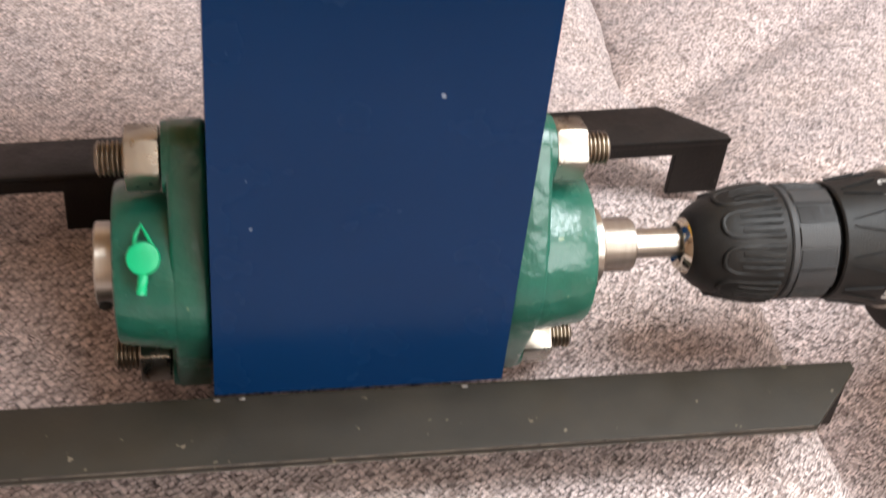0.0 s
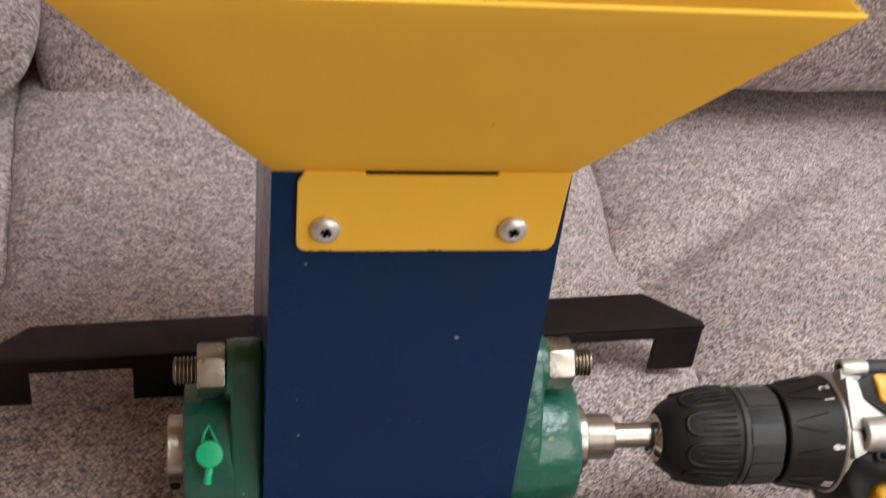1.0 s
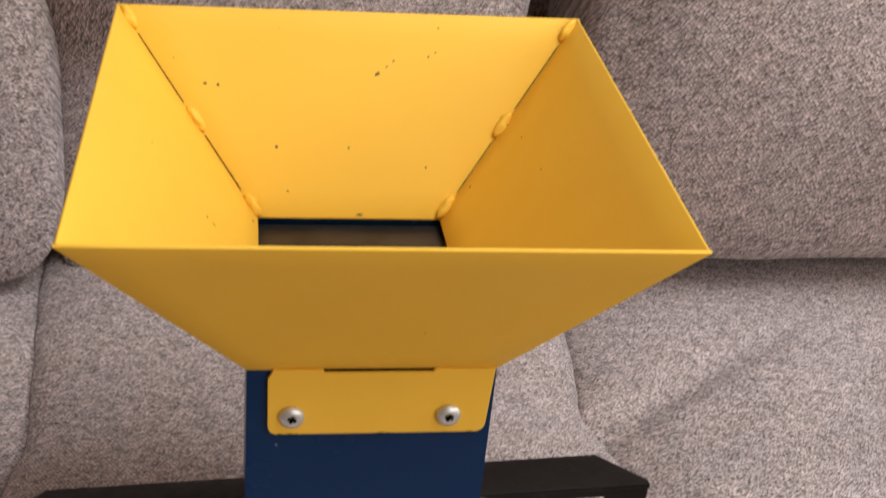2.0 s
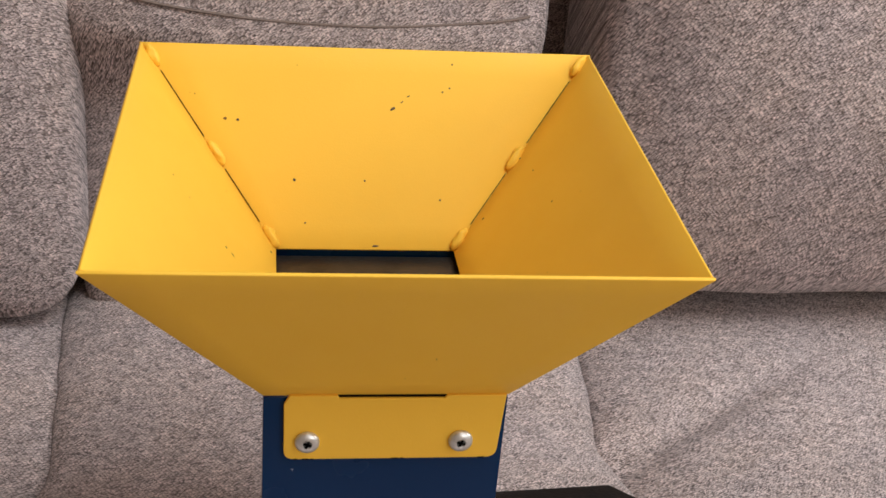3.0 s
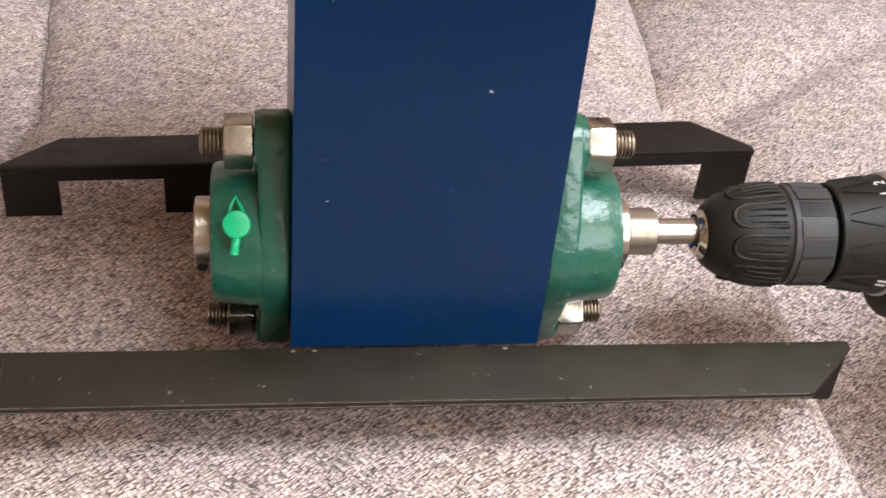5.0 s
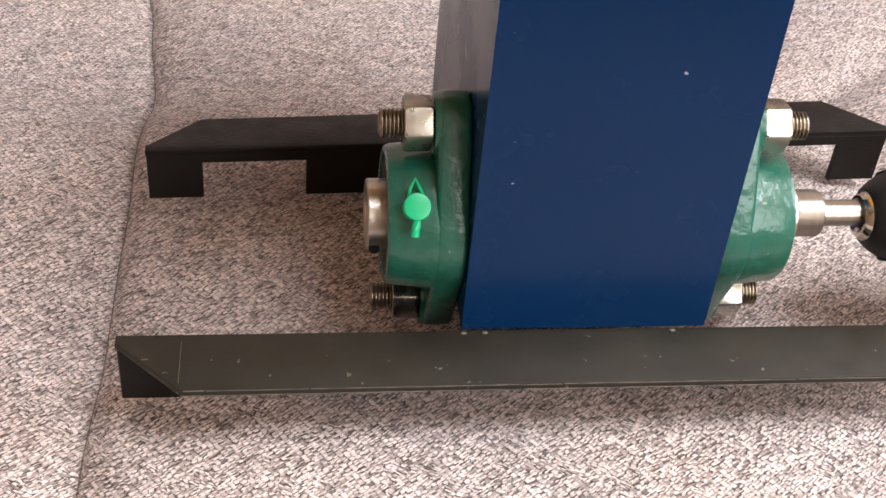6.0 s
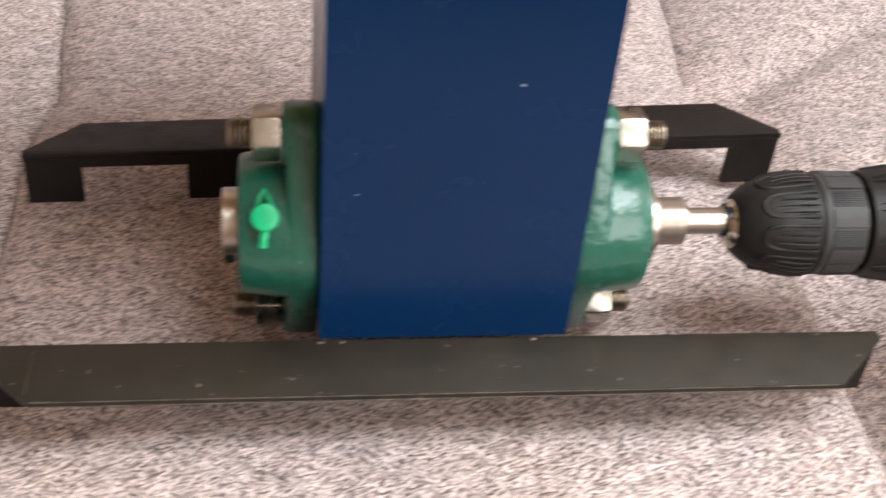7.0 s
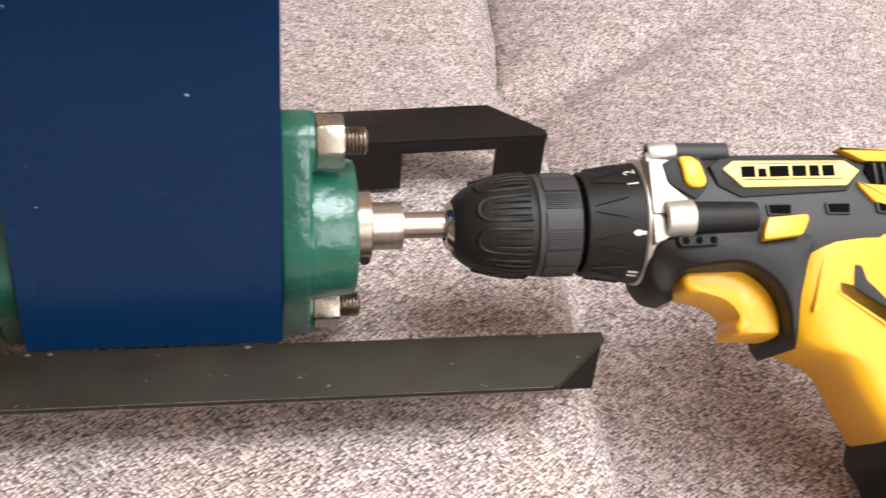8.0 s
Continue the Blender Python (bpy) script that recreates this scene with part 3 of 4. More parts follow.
def bearing(side):
    """A two-bolt flange bearing on a side of the housing."""
    mat = M_GREEN
    F = Matrix.Translation((side * HW, AY, AZ)) @ Matrix.Diagonal((side, 1, 1, 1))
    e, re, rm = 0.0430, 0.0125, 0.0300
    # hull of the two end rounds and the middle round
    th = math.acos((rm - re) / e)
    pts = []
    for cz, rr, a0, a1 in ((0, rm, th, math.pi - th), (-e, re, math.pi - th, math.pi + th), (0, rm, math.pi + th, 2 * math.pi - th), (e, re, -th, th)):
        for i in range(13):
            a = a0 + (a1 - a0) * i / 12
            pts.append((rr * math.sin(a), cz + rr * math.cos(a)))
    bm = prism(pts, 0.0125, 0.0018, 3)
    bmesh.ops.transform(bm, matrix=Matrix(((0, 0, 1, 0), (1, 0, 0, 0), (0, 1, 0, 0), (0, 0, 0, 1))), verts=bm.verts)
    join(bm, lathe([(0.010, 0.0297), (0.0125, 0.0299), (0.0145, 0.0297), (0.0185, 0.0291), (0.0230, 0.0286), (0.0285, 0.0280), (0.0302, 0.0272), (0.0308, 0.0257), (0.0303, 0.0243), (0.026, 0.0238), (0.026, 0.010), (0.010, 0.010)], 56))
    for sz in (-1, 1):
        join(bm, lathe([(0.010, 0), (0.010, 0.0125), (0.0138, 0.0118), (0.0140, 0)], 28, Matrix.Translation((0, 0, sz * e))))
    bmesh.ops.transform(bm, matrix=F, verts=bm.verts)
    lab = "green enamelled cast flange bearing"
    fl = mp_("bearing_flange", bm, mat, mill, lab, sharp=40)
    mp_("bearing_seal", lathe([(0.0262, 0.0130), (0.0290, 0.0140), (0.0298, 0.0225), (0.0270, 0.0237)], 48, F), M_SEAL, fl, "black bearing seal")
    rx = 0.0375
    mp_("inner_ring", lathe([(0.026, 0.0105), (0.026, 0.0142), (rx - 0.0006, 0.0142), (rx, 0.0136), (rx, 0.0102), (rx - 0.002, 0.0100)], 48, F), M_TURNED, fl, "bright steel inner ring")
    mp_("set_screw", lathe([(0.0, 0), (0.0, 0.0022), (0.0012, 0.0022), (0.0012, 0.0)], 16,
                           F @ pose(0.0345, -0.0118, -0.0078, 0, 0, 0) @ pose(0, 0, 0, 0, 33 if side > 0 else 33, 0) @ pose(0, 0, 0, 0, 0, -90)), M_SEAL, fl, "dark set screw")
    for sz in (-1, 1):
        B = F @ Matrix.Translation((0, 0, sz * e))
        turn = pose(0, 0, 0, -9 if side > 0 else -6)
        mp_("stud", threaded(0.0100, 0.0345, 0.0056, 0.0015, B), M_THREAD, fl, "oily threaded stud end")
        nut = mp_("nut", hex_nut(0.0144, 0.0252, 0.0188, B @ (turn if side > 0 or sz > 0 else pose(0, 0, 0, 24))), M_ZINC, fl, "zinc-plated hexagon nut", sharp=20)
    return fl


right_bearing = bearing(1)
left_bearing = bearing(-1)
# grease nipple cap with its strap, on the left bearing
CAPN = Vector((0, -0.75, 0.66)).normalized()
capm = Matrix.Translation((-0.0705, 0.0075, 0.0555)) @ CAPN.to_track_quat("X", "Z").to_matrix().to_4x4()
cap = lathe([(-0.0055, 0), (-0.0055, 0.0052), (0.0002, 0.0054), (0.0010, 0.0050), (0.0013, 0.0035), (0.0014, 0)], 32)
strap = tube([(-0.001, 0.0, -0.0040), (-0.0008, -0.0004, -0.0070), (-0.001, -0.0008, -0.0098), (-0.0012, -0.0009, -0.0112)], 0.0017, 8)
join(cap, strap)
join(cap, tube([(-0.003, -0.0028, 0.0042), (-0.003, -0.0022, 0.0075), (-0.003, -0.0004, 0.0108), (-0.003, 0.0012, 0.0075), (-0.003, 0.0030, 0.0040)], 0.0007, 8))
bmesh.ops.transform(cap, matrix=capm, verts=cap.verts)
mp_("grease_cap", cap, M_CAP, left_bearing, "bright green plastic grease nipple cap")
mp_("grease_nipple", lathe([(-0.014, 0), (-0.014, 0.003), (-0.0056, 0.003), (-0.0056, 0)], 20, capm), M_ZINC, left_bearing, "small grease nipple")

# drive shaft
shaft = mp_("drive_shaft", lathe([(-0.0862, 0), (-0.0862, 0.0094), (-0.0856, 0.0099), (0.0997, 0.0099), (0.1005, 0.0094), (0.1005, 0.0055), (0.135, 0.0055), (0.135, 0)], 48,
                                 Matrix.Translation((0, AY, AZ))), M_TURNED, mill, "bright turned steel drive shaft")

# ---- the hopper ----
HT, HB = 0.2725, 0.190
bot = [Vector((-0.050, -0.0005, HB)), Vector((0.050, -0.0005, HB)), Vector((0.050, DEPTH + 0.0005, HB)), Vector((-0.050, DEPTH + 0.0005, HB))]
topc = [Vector((-0.1122, -0.0482, HT)), Vector((0.1084, -0.0494, HT)), Vector((0.1166, 0.1872, HT)), Vector((-0.1124, 0.1842, HT))]
IN = 0.0046
low = [Vector((-HW + IN, IN, 0.186)), Vector((HW - IN, IN, 0.186)), Vector((HW - IN, DEPTH - IN, 0.186)), Vector((-HW + IN, DEPTH - IN, 0.186))]


def panel(a, b, c, d, t=0.0016):
    """A sheet between four corners (a, b below; c, d above), thickened inwards, with a softly rolled rim."""
    n = (b - a).cross(d - a).normalized() * t
    bm = bmesh.new()
    nx, ny = 10, 8
    lay = []
    for k in (0, 1):
        lay.append([[bm.verts.new((a.lerp(b, i / nx)).lerp(d.lerp(c, i / nx), j / ny) - n * k) for i in range(nx + 1)] for j in range(ny + 1)])
    for k in (0, 1):
        for j in range(ny):
            for i in range(nx):
                bm.faces.new((lay[k][j][i], lay[k][j][i + 1], lay[k][j + 1][i + 1], lay[k][j + 1][i]))
    ring = lambda q: [q[0][i] for i in range(nx)] + [q[j][nx] for j in range(ny)] + [q[ny][nx - i] for i in range(nx)] + [q[ny - j][0] for j in range(ny)]
    r0, r1 = ring(lay[0]), ring(lay[1])
    for i in range(len(r0)):
        j = (i + 1) % len(r0)
        bm.faces.new((r0[i], r0[j], r1[j], r1[i]))
    bmesh.ops.recalc_face_normals(bm, faces=bm.faces)
    es = [e for e in bm.edges if e.calc_face_angle(0) > 0.8]
    bmesh.ops.bevel(bm, geom=es, offset=0.0005, segments=2, affect="EDGES", profile=0.5)
    return bm


hopper = mp_("hopper", panel(bot[0], bot[1], topc[1], topc[0]), M_YELLOW, mill, "yellow powder-coated flared sheet-metal hopper", sharp=50)
INS = 0.0018
mp_("side_panel", panel(low[1] + Vector((0, INS, 0)), low[2] - Vector((0, INS, 0)), topc[2] - Vector((0.0003, INS, 0)), topc[1] + Vector((-0.0003, INS, 0))), M_YELLOW, hopper, sharp=50)
mp_("back_panel", panel(low[2], low[3], topc[3], topc[2]), M_YELLOW, hopper, sharp=50)
mp_("side_panel", panel(low[3] - Vector((0, INS, 0)), low[0] + Vector((0, INS, 0)), topc[0] + Vector((0.0003, INS, 0)), topc[3] + Vector((0.0003, -INS, 0))), M_YELLOW, hopper, sharp=50)

# tack welds and open corner gaps inside the hopper
for ci, inx in ((2, -1), (3, 1)):
    p0, p1 = low[ci], topc[ci]
    iny = -1 if ci in (2, 3) else 1
    off = Vector((inx * 0.0022, iny * 0.0022, 0.0018))
    for t0, t1 in ((0.00, 0.11), (0.40, 0.52), (0.88, 0.985)):
        bm = bmesh.new()
        bmesh.ops.create_icosphere(bm, subdivisions=3, radius=1.0)
        d = (p1 - p0)
        q = d.to_track_quat("Z", "Y").to_matrix().to_4x4()
        ln = d.length * (t1 - t0) / 2
        for v in bm.verts:
            k = 1 + 0.5 * noise.noise(v.co * 1.7 + Vector((ci, t0 * 9, 0)))
            v.co = Vector((v.co.x * 0.0026 * k, v.co.y * 0.0030 * k, v.co.z * ln))
        bmesh.ops.transform(bm, matrix=Matrix.Translation(p0.lerp(p1, (t0 + t1) / 2) + off) @ q, verts=bm.verts)
        mp_("tack_weld", bm, M_YELLOW, hopper, sharp=180)
    for t0, t1 in ((0.13, 0.385), (0.54, 0.86)):
        a, c = p0.lerp(p1, t0) + off * 0.72, p0.lerp(p1, t1) + off * 0.72
        mp_("corner_gap", tube([a, a.lerp(c, 0.5), c], 0.0002, 6), M_DARK, hopper, "thin dark open corner joint")

# mounting plate below the front panel, joined by two bends with a slit between
pl = [(-0.0415, 0.1595), (0.0472, 0.1595), (0.0490, 0.1912), (0.0245, 0.1912), (0.0235, 0.1898), (-0.0195, 0.1898), (-0.0205, 0.1912), (-0.0395, 0.1912), (-0.0418, 0.187)]
plate_out = []
k = len(pl)
for i, p in enumerate(pl):
    if i in (0, 1):
        seq = rounded([pl[i - 1], p, pl[(i + 1) % k]], 0.0045, 5)
        plate_out += seq[6:12]
    else:
        plate_out.append(p)
plate = prism(plate_out, 0.0016, 0.0003, 1)
bmesh.ops.transform(plate, matrix=Matrix(((1, 0, 0, 0), (0, 0, -1, -0.0008), (0, 1, 0, 0), (0, 0, 0, 1))), verts=plate.verts)
mp_("mounting_plate", plate, M_YELLOW, hopper, "yellow mounting plate with rounded corners", sharp=30)
mp_("slit", box(-0.0200, 0.0242, -0.0013, -0.0004, 0.1899, 0.1909), M_DARK, hopper, "dark bending slit")


for cx, w in ((-0.0375, 0.0018), (-0.0338, 0.0026), (-0.0305, 0.0012), (0.0030, 0.0030), (0.0068, 0.0012), (0.0395, 0.0030)):
    mp_("paint_chip", box(cx, cx + w, -0.00255, -0.0020, 0.15935, 0.1600, 0.0001, 1), M_DARK, hopper)
for cx in (-0.0300, 0.0285):
    bm = grid(3, 8, lambda u, v: Vector((cx + (u - 0.5) * 0.0022 * (1 - 0.5 * v) + 0.0004 * math.sin(v * 5), -0.0007 - 0.0085 * v * 0.565 - 0.0004, 0.1915 + 0.0085 * v)))
    mp_("paint_scuff", bm, M_PLATE_Y, hopper, "pale rubbed paint scuff")


def chip(corners, u, v, size, stretch=1.0, turn=0.0):
    """A small dark chip in the coat of a hopper panel, u across and v up the panel."""
    a, b, c, d = corners
    n = (b - a).cross(d - a).normalized()
    if n.z < 0:
        n = -n
    side = (b - a).normalized()
    up = n.cross(side)
    bm = bmesh.new()
    bmesh.ops.create_icosphere(bm, subdivisions=2, radius=1.0)
    for p in bm.verts:
        k = 1 + 0.5 * noise.noise(p.co * 1.9 + Vector((u * 40, v * 40, 0)))
        x, y = p.co.x * size * stretch * k, p.co.y * size * k
        t = radians(turn)
        p.co = side * (x * math.cos(t) - y * math.sin(t)) + up * (x * math.sin(t) + y * math.cos(t)) + n * (p.co.z * 0.00015)
    bmesh.ops.translate(bm, vec=a.lerp(b, u).lerp(d.lerp(c, u), v) + n * 0.00165, verts=bm.verts)
    mp_("paint_chip", bm, M_CHIP, hopper)


BACK = (low[3], low[2], topc[2], topc[3])
for u, v, sz, st, tn in ((0.563, 0.70, 0.0007, 2.2, 35), (0.585, 0.735, 0.0003, 3.0, 40), (0.60, 0.765, 0.0003, 3.0, 30), (0.685, 0.79, 0.0004, 1.5, 20), (0.70, 0.81, 0.00045, 1.0, 0), (0.69, 0.93, 0.0005, 1.0, 0),
                         (0.134, 0.63, 0.00075, 1.0, 0), (0.236, 0.34, 0.00075, 1.0, 0), (0.49, 0.34, 0.0005, 1.0, 0), (0.795, 0.25, 0.0005, 1.0, 0), (0.22, 0.13, 0.0004, 1.6, 10), (0.55, 0.02, 0.0005, 3.0, 0)):
    chip(BACK, u, v, sz, st, tn)
RIGHT = (low[1], low[2], topc[2], topc[1])
for u, v, sz in ((0.62, 0.55, 0.0006), (0.84, 0.52, 0.0005), (0.30, 0.42, 0.0005), (0.93, 0.20, 0.0007), (0.97, 0.48, 0.0006)):
    chip(RIGHT, u, v, sz)
LEFT = (low[3], low[0], topc[0], topc[3])
for u, v, sz in ((0.42, 0.58, 0.0005), (0.45, 0.34, 0.0007), (0.10, 0.04, 0.0007)):
    chip(LEFT, u, v, sz)


def pan_screw(x, z):
    """A pan-head cross-recess screw, head towards -y."""
    m = Matrix.Translation((x, -0.0022, z)) @ pose(0, 0, 0, 0, 0, -90)
    bm = lathe([(-0.003, 0), (-0.003, 0.003), (0.0002, 0.003), (0.0002, 0.0047), (0.0008, 0.0051), (0.0018, 0.0050), (0.0027, 0.0042), (0.0032, 0.0029), (0.0033, 0.0020), (0.0020, 0.0010), (0.0018, 0)], 32, m)
    sc = mp_("screw", bm, M_SCREW, hopper, "zinc pan-head cross-recess screw", sharp=50)
    return sc


for sx in (-0.032, 0.0315):
    pan_screw(sx, 0.1690)
    for a in (20, 110):
        # black bars paint the shaded cross recess onto the head
        bm = box(-0.0017, 0.0017, -0.0004, 0.0002, -0.00045, 0.00045)
        bmesh.ops.transform(bm, matrix=Matrix.Translation((sx, -0.0052, 0.1690)) @ pose(0, 0, 0, 0, a, 0), verts=bm.verts)
        mp_("cross_shade", bm, M_DARK, hopper)


# ---- the drill ----
drill = thing("cordless_drill", pose(0.1195, 0.0320, 0.0322, 38, 0, 0), "black and yellow cordless drill coupled to the shaft", "drill")
part("chuck_nose", lathe([(0.0005, 0.0056), (-0.0012, 0.0074), (-0.0010, 0.0086), (0.0012, 0.0104), (0.0030, 0.0108), (0.0040, 0.0104)], 48), M_CHROME, drill, "bright steel chuck nose ring")
part("chuck_jaws", lathe([(0.001, 0.005), (0.001, 0.0076), (0.010, 0.0076), (0.010, 0.005)], 24), M_THREAD, drill)
sleeve = part("chuck_sleeve", lathe([(0.0012, 0.0090), (0.0016, 0.0108), (0.0030, 0.0128), (0.0060, 0.0154), (0.0100, 0.0178), (0.0150, 0.0198), (0.0210, 0.0209), (0.0280, 0.0213), (0.0340, 0.0214), (0.0348, 0.0209), (0.0348, 0.009)], 72), M_PLASTIC, drill, "black ribbed keyless chuck sleeve")


def sleeve_r(x):
    return 0.0176 + 0.0038 * smooth01((x - 0.008) / 0.018)


for i in range(9):
    A = pose(0, 0, 0, 40 * i - 8.5)
    arch = [(0.0322, -0.0053), (0.0160, -0.0053), (0.0128, -0.0045), (0.0110, -0.0026), (0.0105, 0.0), (0.0110, 0.0026), (0.0128, 0.0045), (0.0160, 0.0053), (0.0322, 0.0053)]
    bm = tube([(x, math.sin(w / 0.0205) * (sleeve_r(x) + 0.0002), math.cos(w / 0.0205) * (sleeve_r(x) + 0.0003)) for x, w in arch], 0.0010, 8)
    bmesh.ops.transform(bm, matrix=A, verts=bm.verts)
    part("grip_arch", bm, M_PLASTIC, sleeve, sharp=180)
    for w in (-0.0027, 0.0, 0.0027):
        bm = bmesh.new()
        rows = []
        for x in (0.0150 + 0.0018 * abs(w) / 0.0027, 0.0200, 0.0265, 0.0318):
            r = sleeve_r(x)
            rows.append([bm.verts.new((x, math.sin(q / 0.0205) * (r + h), math.cos(q / 0.0205) * (r + h)))
                         for q, h in ((w - 0.00095, -0.0006), (w - 0.00095, 0.0007), (w - 0.0007, 0.0010), (w + 0.0007, 0.0010), (w + 0.00095, 0.0007), (w + 0.00095, -0.0006))])
        for a, c in zip(rows, rows[1:]):
            for k in range(5):
                bm.faces.new((a[k], a[k + 1], c[k + 1], c[k]))
        bm.faces.new(rows[0])
        bm.faces.new(rows[-1])
        bmesh.ops.transform(bm, matrix=A, verts=bm.verts)
        part("grip_rib", bm, M_PLASTIC, sleeve, sharp=30)
collar = part("chuck_collar", lathe([(0.0348, 0.010), (0.0350, 0.0210), (0.0356, 0.0216), (0.0374, 0.0216), (0.0379, 0.0212), (0.0524, 0.0215), (0.0532, 0.0209), (0.0532, 0.010)], 72), M_GREY_PL, drill, "grey ribbed rear chuck collar")
rib = box(0.0384, 0.0524, -0.00022, 0.00022, 0.0210, 0.02185, 0.00008, 1)
pad = grid(2, 8, lambda u, v: Vector((0.0380 + 0.0148 * u, 0.0220 * math.sin(radians(-10 + 20 * v)), 0.0220 * math.cos(radians(-10 + 20 * v)))))
rib_me = link("fine_rib", rib, M_GREY_PL)
pad_me = link("collar_pad", pad, M_GREY_PL)
for i in range(8):
    for k in range(9):
        ob = rib_me if i == 0 and k == 0 else new("fine_rib", rib_me.data)
        ob.parent, ob.matrix_basis = collar, pose(0, 0, 0, 45 * i + 8 + (k - 4) * 2.2 + 22.5)
    ob = pad_me if i == 0 else new("collar_pad", pad_me.data)
    ob.parent, ob.matrix_basis = collar, pose(0, 0, 0, 45 * i + 8)
part("gap_ring", lathe([(0.0530, 0.008), (0.0530, 0.0195), (0.0556, 0.0195), (0.0556, 0.008)], 48), M_DARK, drill)
clutch = part("clutch_ring", lathe([(0.0553, 0.010), (0.0553, 0.0214), (0.0560, 0.0221), (0.0640, 0.0232), (0.0760, 0.0254), (0.0786, 0.0257), (0.0791, 0.0251), (0.0791, 0.010)], 72), M_PLASTIC, drill, "black torque adjusting ring")


def cone_r(x):
    return 0.0221 + (x - 0.056) / 0.020 * 0.0033


for i in range(10):
    # wedge-shaped grip steps between flat lands
    bm = bmesh.new()
    for w0, w1 in ((0.0012, 0.0046), (-0.0012, -0.0046)):
        q = [(0.0582, w0), (0.0718, w1), (0.0722, w0 * 0.2 + w1 * 0.8)]
        low = [bm.verts.new((x, math.sin(w / cone_r(x)) * (cone_r(x) - 0.0004), math.cos(w / cone_r(x)) * (cone_r(x) - 0.0004))) for x, w in q]
        top = [bm.verts.new((x, math.sin(w / cone_r(x)) * (cone_r(x) + 0.0007), math.cos(w / cone_r(x)) * (cone_r(x) + 0.0007))) for x, w in q]
        bm.faces.new(top)
        for a in range(3):
            bm.faces.new((low[a], low[(a + 1) % 3], top[(a + 1) % 3], top[a]))
    bmesh.ops.transform(bm, matrix=pose(0, 0, 0, 36 * i - 3), verts=bm.verts)
    part("grip_step", bm, M_RUBBER, clutch)


def print_text(txt, size, m, mat, parent):
    cu = bpy.data.curves.new("printed_mark", "FONT")
    cu.body, cu.size, cu.extrude, cu.align_x, cu.align_y = txt, size, 0.0001, "CENTER", "CENTER"
    tmp = bpy.data.objects.new("tmp", cu)
    me = bpy.data.meshes.new_from_object(tmp)
    bpy.data.objects.remove(tmp)
    me.name = "printed_mark"
    me.transform(m)
    me.materials.clear()
    me.materials.append(mat)
    ob = new("printed_mark", me)
    ob.parent = parent
    return ob


def on_ring(x, a):
    """Place on the torque ring: x along the axis, a degrees from the facing side towards the top."""
    return pose(0, 0, 0, -a) @ Matrix.Translation((x, 0, cone_r(x) + 0.0001)) @ pose(0, 0, 0, 0, -9, 0)


print_text("1", 0.0066, on_ring(0.0752, 27) @ pose(0, 0, 0, 0, 0, 90), M_WHITE, clutch)
print_text("2", 0.0066, on_ring(0.0750, 43) @ pose(0, 0, 0, 0, 0, 90), M_WHITE, clutch)
bm = prism(rounded([(-0.0026, 0), (-0.0012, 0.0013), (0.0006, 0.0013), (0.0006, 0.0008), (0.0028, 0.0008), (0.0028, -0.0008), (0.0006, -0.0008), (0.0006, -0.0013), (-0.0012, -0.0013)], 0.0003, 2), 0.0001)
bmesh.ops.transform(bm, matrix=on_ring(0.0755, -22), verts=bm.verts)
part("printed_mark", bm, M_WHITE, clutch)
for a in (-66, -72):
    bm = box(-0.0024, 0.0018, -0.0006, 0.0006, 0, 0.0001)
    bmesh.ops.transform(bm, matrix=on_ring(0.0755, a), verts=bm.verts)
    part("printed_mark", bm, M_WHITE, clutch)

gear = part("gearbox_ring", lathe([(0.0789, 0.010), (0.0789, 0.0258), (0.0796, 0.0266), (0.0835, 0.0272), (0.0858, 0.0268), (0.0864, 0.0258), (0.0864, 0.010)], 72), M_ALU, drill, "cast aluminium gearbox front ring")


def body_section(x, ru, rs, pu=3.0, n=44, cu=0.0):
    out = []
    for i in range(n):
        a = 2 * math.pi * i / n
        c, s = math.cos(a), math.sin(a)
        out.append((x, cu + ru * math.copysign(abs(c) ** (2 / pu), c), rs * math.copysign(abs(s) ** (2 / pu), s)))
    return out


def loft(sections):
    bm = bmesh.new()
    rings = [[bm.verts.new(p) for p in s] for s in sections]
    for a, c in zip(rings, rings[1:]):
        k = len(a)
        for i in range(k):
            bm.faces.new((a[i], a[(i + 1) % k], c[(i + 1) % k], c[i]))
    bm.faces.new(rings[0])
    bm.faces.new(rings[-1])
    return bm


body = part("body", loft([body_section(0.0855, 0.0262, 0.0250, 2.4), body_section(0.092, 0.0266, 0.0265, 2.6), body_section(0.103, 0.0262, 0.0275, 3.2), body_section(0.150, 0.0262, 0.0275, 3.2),
                          body_section(0.178, 0.0262, 0.0272, 3.0), body_section(0.192, 0.0245, 0.0255, 2.7), body_section(0.198, 0.0205, 0.0215, 2.4)]), M_GREY_PL, drill, "dark grey moulded motor housing", sharp=60)


